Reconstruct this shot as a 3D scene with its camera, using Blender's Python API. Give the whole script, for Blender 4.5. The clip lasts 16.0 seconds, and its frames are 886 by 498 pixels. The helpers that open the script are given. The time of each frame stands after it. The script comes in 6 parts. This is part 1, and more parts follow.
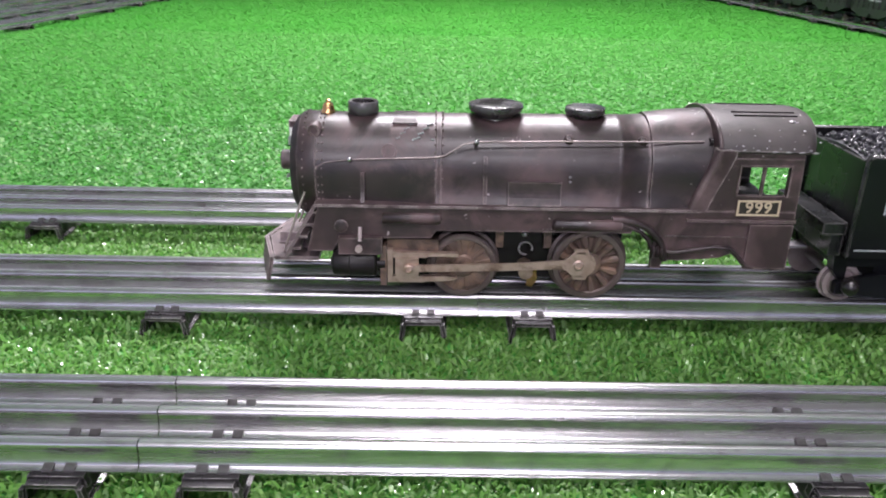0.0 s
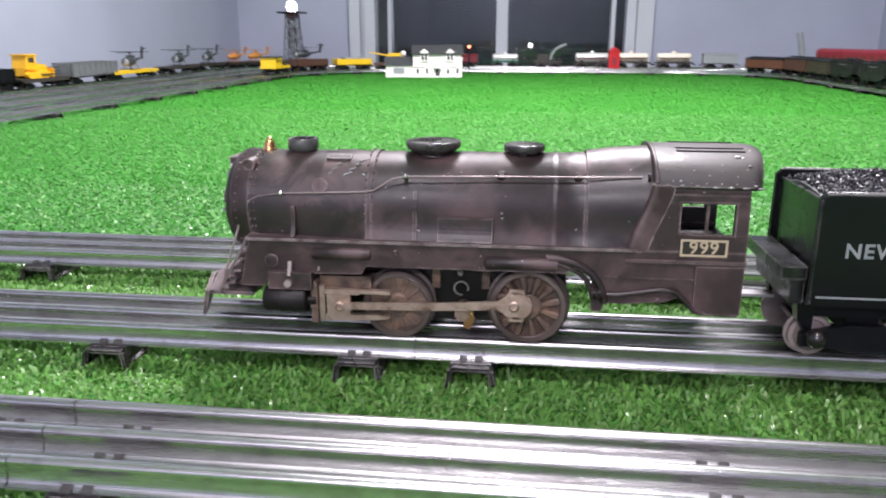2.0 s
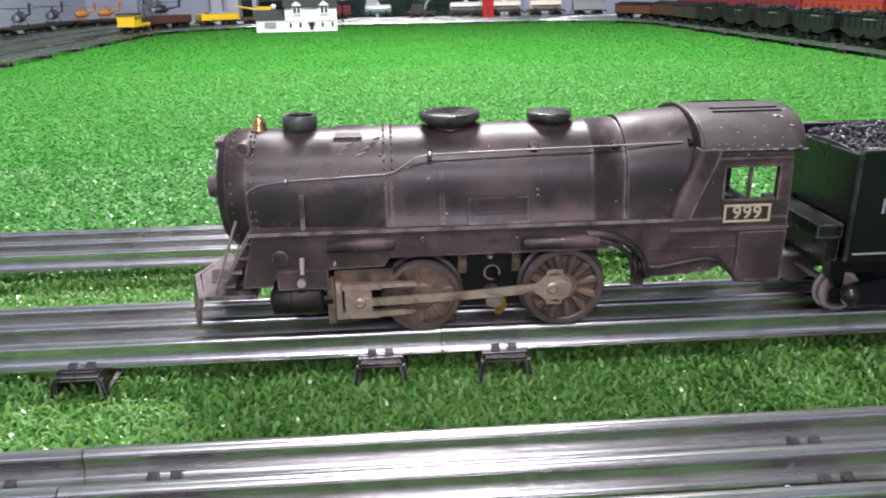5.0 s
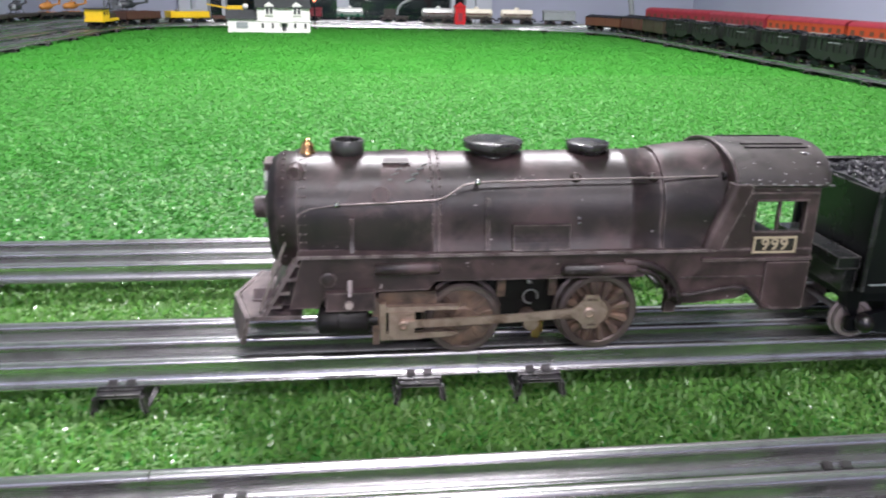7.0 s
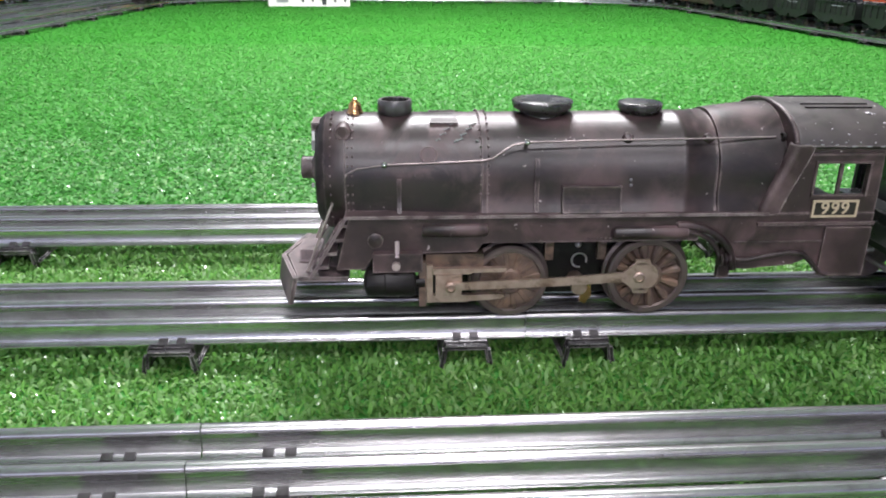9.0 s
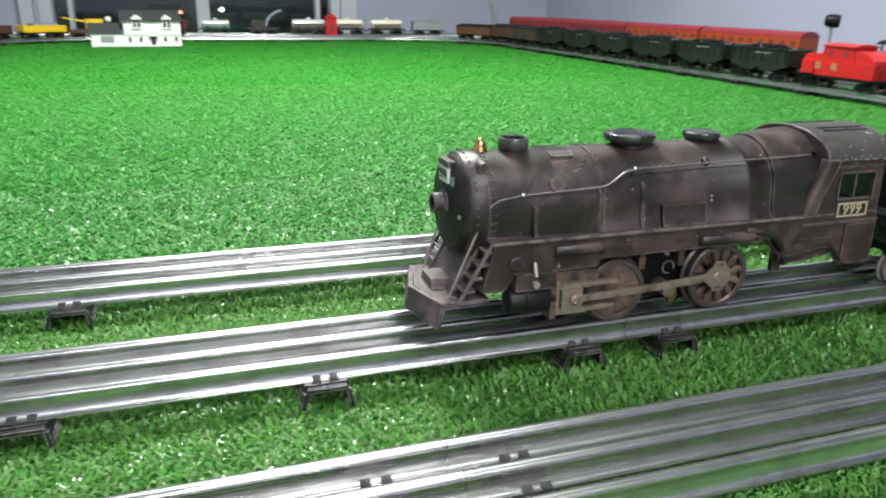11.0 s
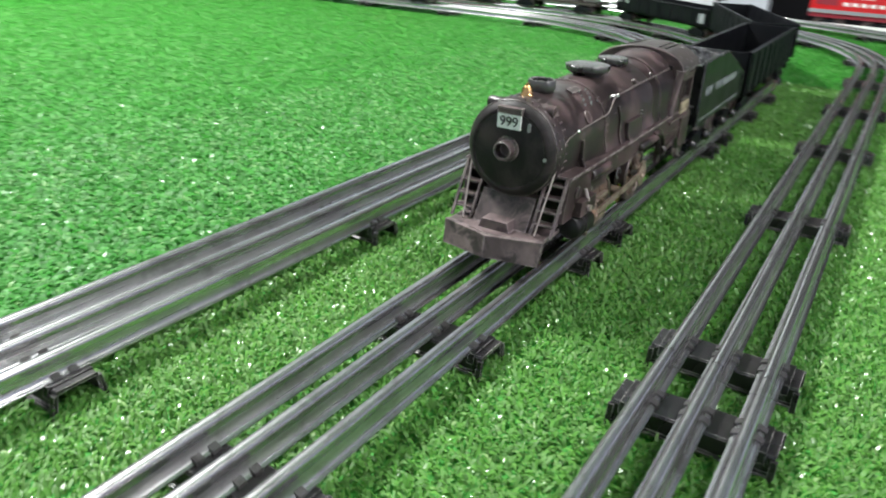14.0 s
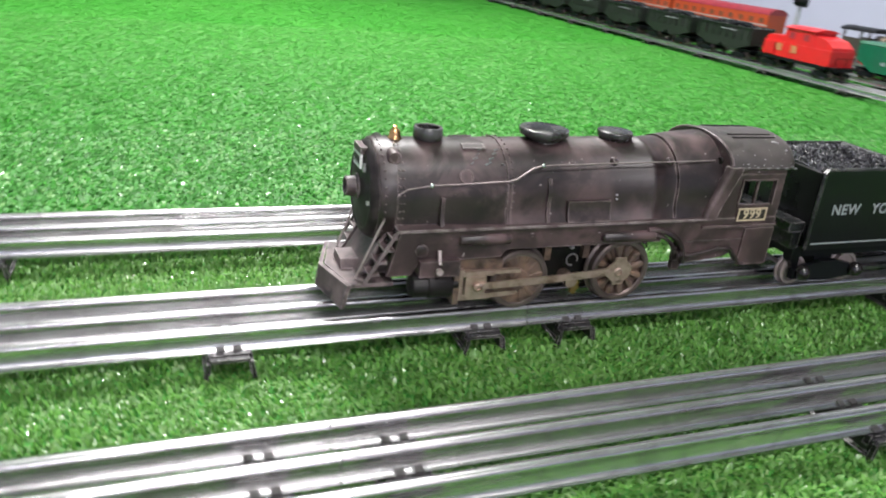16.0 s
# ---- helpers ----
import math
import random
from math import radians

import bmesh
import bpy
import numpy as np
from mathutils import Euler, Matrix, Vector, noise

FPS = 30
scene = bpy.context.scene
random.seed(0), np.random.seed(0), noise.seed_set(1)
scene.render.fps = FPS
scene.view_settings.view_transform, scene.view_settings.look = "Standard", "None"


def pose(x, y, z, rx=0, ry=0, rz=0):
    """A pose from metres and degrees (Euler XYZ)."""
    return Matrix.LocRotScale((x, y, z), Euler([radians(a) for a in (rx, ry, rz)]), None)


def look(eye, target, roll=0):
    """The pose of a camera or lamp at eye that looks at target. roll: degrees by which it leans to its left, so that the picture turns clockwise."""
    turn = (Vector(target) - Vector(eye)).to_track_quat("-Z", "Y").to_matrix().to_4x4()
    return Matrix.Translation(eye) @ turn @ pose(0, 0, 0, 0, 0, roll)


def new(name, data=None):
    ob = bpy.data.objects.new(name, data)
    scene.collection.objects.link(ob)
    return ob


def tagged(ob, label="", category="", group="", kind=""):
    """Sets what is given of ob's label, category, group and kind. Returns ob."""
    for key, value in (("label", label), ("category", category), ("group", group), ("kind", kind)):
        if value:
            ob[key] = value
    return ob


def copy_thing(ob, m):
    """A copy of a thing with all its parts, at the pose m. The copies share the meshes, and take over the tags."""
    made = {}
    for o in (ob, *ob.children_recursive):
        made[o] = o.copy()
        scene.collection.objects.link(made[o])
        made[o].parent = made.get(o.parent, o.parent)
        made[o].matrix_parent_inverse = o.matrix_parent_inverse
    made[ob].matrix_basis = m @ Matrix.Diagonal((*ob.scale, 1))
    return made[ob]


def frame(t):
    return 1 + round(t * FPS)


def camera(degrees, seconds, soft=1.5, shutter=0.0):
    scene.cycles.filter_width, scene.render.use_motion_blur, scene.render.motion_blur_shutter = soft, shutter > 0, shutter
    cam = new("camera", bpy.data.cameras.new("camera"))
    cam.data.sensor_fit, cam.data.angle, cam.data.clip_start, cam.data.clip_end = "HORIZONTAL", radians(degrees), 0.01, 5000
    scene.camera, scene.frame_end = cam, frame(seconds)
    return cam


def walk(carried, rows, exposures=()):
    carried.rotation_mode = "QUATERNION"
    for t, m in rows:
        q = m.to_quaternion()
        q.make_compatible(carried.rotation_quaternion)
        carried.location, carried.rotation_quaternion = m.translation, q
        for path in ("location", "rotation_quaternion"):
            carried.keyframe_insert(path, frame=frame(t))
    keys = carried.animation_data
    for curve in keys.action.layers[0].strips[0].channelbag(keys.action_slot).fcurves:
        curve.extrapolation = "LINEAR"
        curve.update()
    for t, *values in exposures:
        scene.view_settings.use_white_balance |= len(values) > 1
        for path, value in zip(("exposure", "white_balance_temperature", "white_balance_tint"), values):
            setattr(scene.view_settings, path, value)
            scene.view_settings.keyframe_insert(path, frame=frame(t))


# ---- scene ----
cam = camera(61.56, 16.0, soft=1.9, shutter=0.5)
def shot(x, y, z, yaw, pitch, roll):
    return pose(x, y, z, 90 + pitch, 0, yaw) @ pose(0, 0, 0, 0, 0, roll)

PATH = [
    (0.0, shot(-0.0172, -0.3038, 0.1503, -0.42, -22.29, 1.07)),
    (0.5, shot(-0.0056, -0.3108, 0.1461, 2.45, -21.25, -0.53)),
    (1.0, shot(-0.0068, -0.3175, 0.1384, 2.74, -19.87, -0.38)),
    (1.5, shot(0.0163, -0.3069, 0.1374, 2.60, -18.68, -0.08)),
    (2.0, shot(0.0439, -0.2987, 0.1312, 6.58, -16.00, 0.03)),
    (2.5, shot(0.0735, -0.2838, 0.1225, 9.91, -14.81, -0.77)),
    (3.0, shot(0.0755, -0.2757, 0.1235, 12.69, -16.25, -3.51)),
    (3.5, shot(0.0471, -0.2769, 0.1259, 11.79, -18.09, -2.99)),
    (3.7, shot(0.0354, -0.2797, 0.1302, 7.32, -18.66, -3.04)),
    (5.8, shot(-0.0405, -0.2671, 0.1378, -4.56, -20.00, -0.50)),
    (6.0, shot(-0.0480, -0.2694, 0.1396, -4.72, -20.09, -0.12)),
    (6.5, shot(-0.0603, -0.2764, 0.1405, -4.75, -19.83, 1.72)),
    (7.0, shot(-0.0451, -0.2725, 0.1439, -6.86, -19.38, 1.26)),
    (7.5, shot(-0.0268, -0.2654, 0.1405, -7.91, -19.63, 0.00)),
    (8.0, shot(-0.0403, -0.2676, 0.1371, -5.59, -19.46, 1.77)),
    (8.2, shot(-0.0438, -0.2672, 0.1342, -4.76, -19.78, 1.61)),
    (10.3, shot(-0.0640, -0.2800, 0.1450, -4.12, -22.14, -0.20)),
    (10.5, shot(-0.1000, -0.2775, 0.1414, -9.03, -21.54, -0.74)),
    (11.0, shot(-0.1710, -0.2769, 0.1428, -18.57, -18.45, 0.92)),
    (11.2, look((-0.189, -0.268, 0.144), (0.515, 1.492, -0.494), 2.6)),
    (11.5, shot(-0.1937, -0.2258, 0.1235, -27.21, -17.25, 1.51)),
    (11.7, look((-0.212, -0.209, 0.122), (0.749, 1.421, -0.527), 2.0)),
    (12.0, shot(-0.2437, -0.1841, 0.1313, -33.75, -19.11, 0.38)),
    (12.5, shot(-0.3009, -0.1360, 0.1456, -50.16, -19.56, 2.00)),
    (13.0, shot(-0.3367, -0.1123, 0.1533, -59.69, -20.70, 1.69)),
    (13.5, shot(-0.3322, -0.1126, 0.1465, -65.55, -23.05, 3.35)),
    (14.0, shot(-0.3533, -0.1343, 0.1521, -59.33, -23.74, 2.88)),
    (14.5, shot(-0.2841, -0.2358, 0.1677, -42.51, -20.60, 1.15)),
    (15.0, shot(-0.2100, -0.2952, 0.1777, -26.18, -21.11, 0.29)),
    (15.5, shot(-0.1943, -0.2668, 0.1700, -28.00, -22.62, 3.27)),
    (16.0, shot(-0.1507, -0.2886, 0.1623, -21.56, -22.38, 5.67)),
]
walk(cam, PATH, exposures=[(0.0, 0.05, 6340, 22), (2.0, 0.13, 6330, 21), (3.0, 0.17, 6330, 21), (3.7, 0.16, 6330, 21), (5.8, -0.08, 6300, 18), (6.5, -0.11, 6310, 17), (7.2, 0.0, 6300, 18), (8.2, 0.04, 6300, 18), (10.5, -0.1, 6350, 6),
                            (12.0, -0.12, 6350, 3), (12.6, -0.25, 6340, 0), (13.0, -0.12, 6360, 1), (13.5, 0.1, 6420, 6), (14.5, 0.0, 6400, 5), (15.5, 0.1, 6480, 10), (16.0, 0.1, 6500, 11)])

# ---- light: a closed room at night, a ceiling panel and two added fill lamps ----
world = bpy.data.worlds.new("world")
scene.world = world
world.use_nodes = True
world.node_tree.nodes["Background"].inputs["Color"].default_value = (0.02, 0.03, 0.05, 1)
world.node_tree.nodes["Background"].inputs["Strength"].default_value = 0.3


def area_lamp(name, x, y, z, wide, deep, watts, color):
    data = bpy.data.lights.new(name, "AREA")
    data.shape, data.size, data.size_y, data.energy, data.color = "RECTANGLE", wide, deep, watts, color
    ob = new(name, data)
    ob.matrix_world = pose(x, y, z)
    return ob


area_lamp("ceiling_and_fill_light", 0.06, 1.1, 1.49, 0.60, 0.26, 84, (1.0, 0.98, 0.97))
# two fill lamps behind the camera, added to brighten the near side
area_lamp("ceiling_and_fill_light", 0.08, -0.8, 1.49, 0.60, 0.26, 20, (1.0, 0.97, 0.97))
area_lamp("ceiling_and_fill_light", -0.20, -2.6, 1.49, 1.15, 0.26, 66, (1.0, 0.97, 0.98))

# ---- materials ----
def flecked(m, color, scale, low):
    """Small bare flecks where a fine noise peaks."""
    n, l = m.node_tree.nodes, m.node_tree.links
    b = n["Principled BSDF"]
    tc, t = n.new("ShaderNodeTexCoord"), n.new("ShaderNodeTexNoise")
    t.inputs["Scale"].default_value, t.inputs["Detail"].default_value = scale, 2
    l.new(tc.outputs["Object"], t.inputs["Vector"])
    r = n.new("ShaderNodeMapRange")
    r.inputs["From Min"].default_value, r.inputs["From Max"].default_value = low, low + 0.04
    l.new(t.outputs["Fac"], r.inputs["Value"])
    x = n.new("ShaderNodeMix")
    x.data_type = "RGBA"
    l.new(b.inputs["Base Color"].links[0].from_socket, x.inputs["A"])
    x.inputs["B"].default_value = (*color, 1)
    l.new(r.outputs["Result"], x.inputs["Factor"])
    l.new(x.outputs["Result"], b.inputs["Base Color"])


def blotched(m, color, scale, low, high, amount, rough):
    """Broad uneven patches of oily grime, or shaded grass gaps, broken up by a finer noise."""
    n, l = m.node_tree.nodes, m.node_tree.links
    b = n["Principled BSDF"]
    tc = n.new("ShaderNodeTexCoord")
    t = n.new("ShaderNodeTexNoise")
    t.inputs["Scale"].default_value, t.inputs["Detail"].default_value = scale, 9
    t.inputs["Roughness"].default_value, t.inputs["Distortion"].default_value = 0.68, 0.6
    l.new(tc.outputs["Object"], t.inputs["Vector"])
    r = n.new("ShaderNodeMapRange")
    r.inputs["From Min"].default_value, r.inputs["From Max"].default_value = low, high
    r.inputs["To Max"].default_value = amount
    l.new(t.outputs["Fac"], r.inputs["Value"])
    x = n.new("ShaderNodeMix")
    x.data_type = "RGBA"
    l.new(b.inputs["Base Color"].links[0].from_socket, x.inputs["A"])
    x.inputs["B"].default_value = (*color, 1)
    l.new(r.outputs["Result"], x.inputs["Factor"])
    l.new(x.outputs["Result"], b.inputs["Base Color"])
    y = n.new("ShaderNodeMix")
    l.new(b.inputs["Roughness"].links[0].from_socket, y.inputs["A"])
    y.inputs["B"].default_value = rough
    l.new(r.outputs["Result"], y.inputs["Factor"])
    l.new(y.outputs["Result"], b.inputs["Roughness"])


def uneven(m, scale, strength):
    """Shallow waves of a rough casting under the finer relief."""
    n, l = m.node_tree.nodes, m.node_tree.links
    b = n["Principled BSDF"]
    tc, t, bp = n.new("ShaderNodeTexCoord"), n.new("ShaderNodeTexNoise"), n.new("ShaderNodeBump")
    t.inputs["Scale"].default_value, t.inputs["Detail"].default_value = scale, 3
    bp.inputs["Strength"].default_value, bp.inputs["Distance"].default_value = strength, 0.0022
    l.new(tc.outputs["Object"], t.inputs["Vector"])
    l.new(t.outputs["Fac"], bp.inputs["Height"])
    l.new(b.inputs["Normal"].links[0].from_socket, bp.inputs["Normal"])
    l.new(bp.outputs["Normal"], b.inputs["Normal"])


def material(name, color, rough=0.5, metal=0.0, dirt=None, dirt_scale=40.0, dirt_amount=0.5, grain=300.0, bump=0.1,
             bump_scale=400.0, spec=0.5, island=0.0, rnd=0.0, edge=None, stretch=(1, 1, 1), coat=0.0, edge_width=0.0012, space="Object"):
    m = bpy.data.materials.new(name)
    m.use_nodes = True
    n, l = m.node_tree.nodes, m.node_tree.links
    b = n["Principled BSDF"]
    b.inputs["Roughness"].default_value = rough
    b.inputs["Metallic"].default_value = metal
    b.inputs["Specular IOR Level"].default_value = spec
    b.inputs["Coat Weight"].default_value = coat
    tc = n.new("ShaderNodeTexCoord")
    mp = n.new("ShaderNodeMapping")
    mp.inputs["Scale"].default_value = stretch
    l.new(tc.outputs[space], mp.inputs["Vector"])

    def tex(scale, detail):
        t = n.new("ShaderNodeTexNoise")
        t.inputs["Scale"].default_value, t.inputs["Detail"].default_value = scale, detail
        l.new(mp.outputs["Vector"], t.inputs["Vector"])
        return t

    def mix(a, bcol, fac):
        x = n.new("ShaderNodeMix")
        x.data_type = "RGBA"
        if isinstance(a, tuple):
            x.inputs["A"].default_value = (*a, 1)
        else:
            l.new(a, x.inputs["A"])
        if isinstance(bcol, tuple):
            x.inputs["B"].default_value = (*bcol, 1)
        else:
            l.new(bcol, x.inputs["B"])
        l.new(fac, x.inputs["Factor"])
        return x.outputs["Result"]

    def ramp(src, lo, hi, top=1.0):
        r = n.new("ShaderNodeMapRange")
        r.inputs["From Min"].default_value, r.inputs["From Max"].default_value = lo, hi
        r.inputs["To Max"].default_value = top
        l.new(src, r.inputs["Value"])
        return r.outputs["Result"]

    fine = tex(grain, 3)
    c = mix(tuple(v * 0.8 for v in color), tuple(min(1, v * 1.2) for v in color), fine.outputs["Fac"])
    if dirt:
        big = tex(dirt_scale, 5)
        f = ramp(big.outputs["Fac"], 0.42, 0.72, dirt_amount)
        c = mix(c, dirt, f)
        rr = n.new("ShaderNodeMapRange")
        rr.inputs["To Min"].default_value, rr.inputs["To Max"].default_value = rough, min(1, rough + 0.3)
        l.new(f, rr.inputs["Value"])
        l.new(rr.outputs["Result"], b.inputs["Roughness"])
    if edge:
        geo = n.new("ShaderNodeNewGeometry")
        bev = n.new("ShaderNodeBevel")
        bev.samples = 4
        bev.inputs["Radius"].default_value = edge_width
        dot = n.new("ShaderNodeVectorMath")
        dot.operation = "DOT_PRODUCT"
        l.new(geo.outputs["Normal"], dot.inputs[0])
        l.new(bev.outputs["Normal"], dot.inputs[1])
        worn = n.new("ShaderNodeMath")
        worn.operation = "MULTIPLY"
        l.new(ramp(dot.outputs["Value"], 0.995, 0.90, 1.0), worn.inputs[0])
        l.new(ramp(tex(160, 4).outputs["Fac"], 0.33, 0.58, 0.9), worn.inputs[1])
        c = mix(c, edge, worn.outputs["Value"])
    if island:
        geo = n.new("ShaderNodeNewGeometry")
        hsv = n.new("ShaderNodeHueSaturation")
        l.new(c, hsv.inputs["Color"])
        r = n.new("ShaderNodeMapRange")
        r.inputs["To Min"].default_value, r.inputs["To Max"].default_value = 1 - island, 1 + island
        l.new(geo.outputs["Random Per Island"], r.inputs["Value"])
        l.new(r.outputs["Result"], hsv.inputs["Value"])
        c = hsv.outputs["Color"]
    if rnd:
        oi = n.new("ShaderNodeObjectInfo")
        hsv = n.new("ShaderNodeHueSaturation")
        l.new(c, hsv.inputs["Color"])
        r = n.new("ShaderNodeMapRange")
        r.inputs["To Min"].default_value, r.inputs["To Max"].default_value = 1 - rnd, 1 + rnd
        l.new(oi.outputs["Random"], r.inputs["Value"])
        l.new(r.outputs["Result"], hsv.inputs["Value"])
        c = hsv.outputs["Color"]
    l.new(c, b.inputs["Base Color"])
    if bump:
        bt = tex(bump_scale, 4)
        bp = n.new("ShaderNodeBump")
        bp.inputs["Strength"].default_value, bp.inputs["Distance"].default_value = bump, 0.0006
        l.new(bt.outputs["Fac"], bp.inputs["Height"])
        l.new(bp.outputs["Normal"], b.inputs["Normal"])
    return m


M_LOCO = material("dusty_black_casting", (0.025, 0.0158, 0.0163), 0.40, spec=0.48, dirt=(0.182, 0.113, 0.115), dirt_scale=36, dirt_amount=0.70,
                  bump=0.08, bump_scale=700, edge=(0.24, 0.185, 0.18))
blotched(M_LOCO, (0.0085, 0.0066, 0.0068), 46, 0.48, 0.60, 0.72, 0.33)
uneven(M_LOCO, 45, 0.16)
flecked(M_LOCO, (0.36, 0.31, 0.31), 420, 0.735)
M_LOCOCLEAN = material("brown_dusted_casting", (0.034, 0.0212, 0.0216), 0.42, spec=0.45, dirt=(0.165, 0.100, 0.101), dirt_scale=44, dirt_amount=0.62, bump=0.09, bump_scale=700,
                       edge=(0.24, 0.185, 0.18))
blotched(M_LOCOCLEAN, (0.013, 0.0090, 0.0093), 46, 0.49, 0.62, 0.7, 0.34)
uneven(M_LOCOCLEAN, 60, 0.14)
flecked(M_LOCOCLEAN, (0.36, 0.31, 0.31), 420, 0.735)
M_SMOKEBOX = material("sooty_glossy_casting", (0.022, 0.0147, 0.0152), 0.37, spec=0.5, dirt=(0.165, 0.104, 0.105), dirt_scale=40, dirt_amount=0.66, bump=0.08, bump_scale=700, edge=(0.24, 0.185, 0.18))
blotched(M_SMOKEBOX, (0.008, 0.0066, 0.0068), 42, 0.47, 0.60, 0.76, 0.30)
uneven(M_SMOKEBOX, 45, 0.16)
flecked(M_SMOKEBOX, (0.36, 0.31, 0.31), 420, 0.735)
M_CABROOF = material("grey_worn_roof_casting", (0.036, 0.030, 0.029), 0.48, spec=0.45, dirt=(0.120, 0.100, 0.096), dirt_scale=45, dirt_amount=0.6, bump=0.12, bump_scale=600, edge=(0.36, 0.31, 0.30))
blotched(M_CABROOF, (0.020, 0.016, 0.016), 60, 0.53, 0.66, 0.8, 0.36)
flecked(M_CABROOF, (0.42, 0.38, 0.37), 240, 0.72)
M_LEDGE = material("thick_dust_on_casting", (0.048, 0.031, 0.032), 0.5, spec=0.4, dirt=(0.17, 0.118, 0.118), dirt_scale=110, dirt_amount=0.75, bump=0.2, bump_scale=600, edge=(0.40, 0.34, 0.33))
# extra dark: shade on the cylinder and in the frame gaps is in this colour
M_LOCODARK = material("black_and_shade_casting", (0.0055, 0.0048, 0.005), 0.4, spec=0.3, dirt=(0.022, 0.016, 0.016), dirt_amount=0.5, bump=0.2)
M_RAIL = material("tinplate_rail", (0.55, 0.545, 0.555), 0.19, 0.94, dirt=(0.29, 0.28, 0.285), dirt_scale=250, dirt_amount=0.75, grain=900,
                  bump=0.08, stretch=(0.02, 1, 1), space="UV")
blotched(M_RAIL, (0.20, 0.186, 0.19), 55, 0.50, 0.70, 0.7, 0.30)
M_TIE = material("blackened_steel_tie", (0.014, 0.013, 0.014), 0.25, spec=0.5, dirt=(0.035, 0.032, 0.03), dirt_amount=0.35, bump=0.15, rnd=0.3, edge=(0.42, 0.39, 0.39), edge_width=0.0006)
M_TAB = material("dull_steel_tab", (0.17, 0.16, 0.165), 0.3, 0.7, dirt=(0.05, 0.045, 0.045), dirt_scale=200, dirt_amount=0.8)
M_CLIP = material("bare_steel_clip", (0.42, 0.40, 0.42), 0.4, 0.8, dirt=(0.12, 0.1, 0.1))
M_NICKEL = material("dull_nickel_brass", (0.51, 0.39, 0.325), 0.40, 0.8, dirt=(0.24, 0.16, 0.11), dirt_scale=120, dirt_amount=0.7, bump=0.2)
blotched(M_NICKEL, (0.10, 0.062, 0.04), 110, 0.52, 0.64, 0.7, 0.5)
M_BRASS = material("polished_brass", (0.66, 0.38, 0.17), 0.2, 1.0, dirt=(0.30, 0.14, 0.07), dirt_amount=0.6)
M_WHEEL = material("rusty_brown_wheel", (0.125, 0.088, 0.072), 0.45, 0.2, dirt=(0.27, 0.165, 0.105), dirt_scale=180, dirt_amount=0.75, bump=0.3)
blotched(M_WHEEL, (0.034, 0.022, 0.018), 95, 0.49, 0.62, 0.8, 0.4)
M_TYRE = material("worn_steel_tyre", (0.17, 0.135, 0.125), 0.35, 0.6, dirt=(0.09, 0.06, 0.052), dirt_amount=0.7)
M_CREAM = material("cream_figures", (0.47, 0.385, 0.265), 0.6, dirt=(0.33, 0.25, 0.165), dirt_amount=0.4)
M_PLATE = material("black_plate_enamel", (0.02, 0.016, 0.012), 0.5)
M_LETTER = material("silver_grey_lettering", (0.26, 0.275, 0.28), 0.45, dirt=(0.13, 0.20, 0.21), dirt_scale=200)
M_FRONT = material("dirty_black_front", (0.016, 0.012, 0.013), 0.5, dirt=(0.065, 0.046, 0.048), dirt_scale=70, dirt_amount=0.8, bump=0.15, spec=0.3, edge=(0.12, 0.09, 0.09))
blotched(M_FRONT, (0.006, 0.005, 0.005), 60, 0.46, 0.60, 0.8, 0.5)
M_STANCHION = material("bare_wire_stanchion", (0.52, 0.43, 0.41), 0.34, 0.5, dirt=(0.14, 0.10, 0.10), dirt_scale=90)
M_SCRAPE = material("pale_scraped_paint", (0.20, 0.235, 0.225), 0.5, dirt=(0.08, 0.085, 0.085), dirt_scale=300, dirt_amount=0.8)
M_KNOB = material("bright_steel_knob", (0.75, 0.72, 0.70), 0.16, 1.0)
M_PILOT = material("scuffed_pilot_casting", (0.082, 0.058, 0.059), 0.5, dirt=(0.25, 0.185, 0.182), dirt_scale=85, dirt_amount=0.8, bump=0.12, bump_scale=700, edge=(0.34, 0.28, 0.28))
blotched(M_PILOT, (0.014, 0.010, 0.011), 90, 0.50, 0.60, 0.8, 0.4)
M_HANDRAIL = material("dusty_dark_wire", (0.27, 0.22, 0.215), 0.35, 0.5, dirt=(0.07, 0.055, 0.055), dirt_scale=90)
# grey mottling and pale edges put the domes' reflections and rim highlights into colour
M_GLOSSDARK = material("glossy_black_casting", (0.014, 0.012, 0.012), 0.22, spec=0.7, dirt=(0.13, 0.125, 0.125), dirt_scale=70, dirt_amount=0.65, bump=0.1, edge=(0.30, 0.28, 0.27), edge_width=0.0008)
M_WHITEFIG = material("white_figures", (0.8, 0.8, 0.78), 0.6)
M_TENDER = material("satin_black_tender_paint", (0.0024, 0.0027, 0.0036), 0.28, spec=0.32, dirt=(0.006, 0.006, 0.007), dirt_amount=0.35, bump=0.06)
M_APRON = material("glossy_black_tender_end", (0.008, 0.009, 0.009), 0.24, spec=0.5, dirt=(0.022, 0.022, 0.022), dirt_amount=0.5, bump=0.05, edge=(0.14, 0.13, 0.13))
M_PALEWHEEL = material("pinkish_grey_wheel_metal", (0.30, 0.25, 0.245), 0.42, 0.35, dirt=(0.20, 0.15, 0.145), dirt_scale=120, dirt_amount=0.7)
M_AXLEBOX = material("shiny_black_axle_cap", (0.009, 0.008, 0.0085), 0.2, spec=0.6, dirt=(0.03, 0.024, 0.022), dirt_amount=0.5)
M_COAL = material("coal_lumps", (0.022, 0.022, 0.026), 0.34, dirt=(0.085, 0.085, 0.095), island=0.6, bump=0.4)
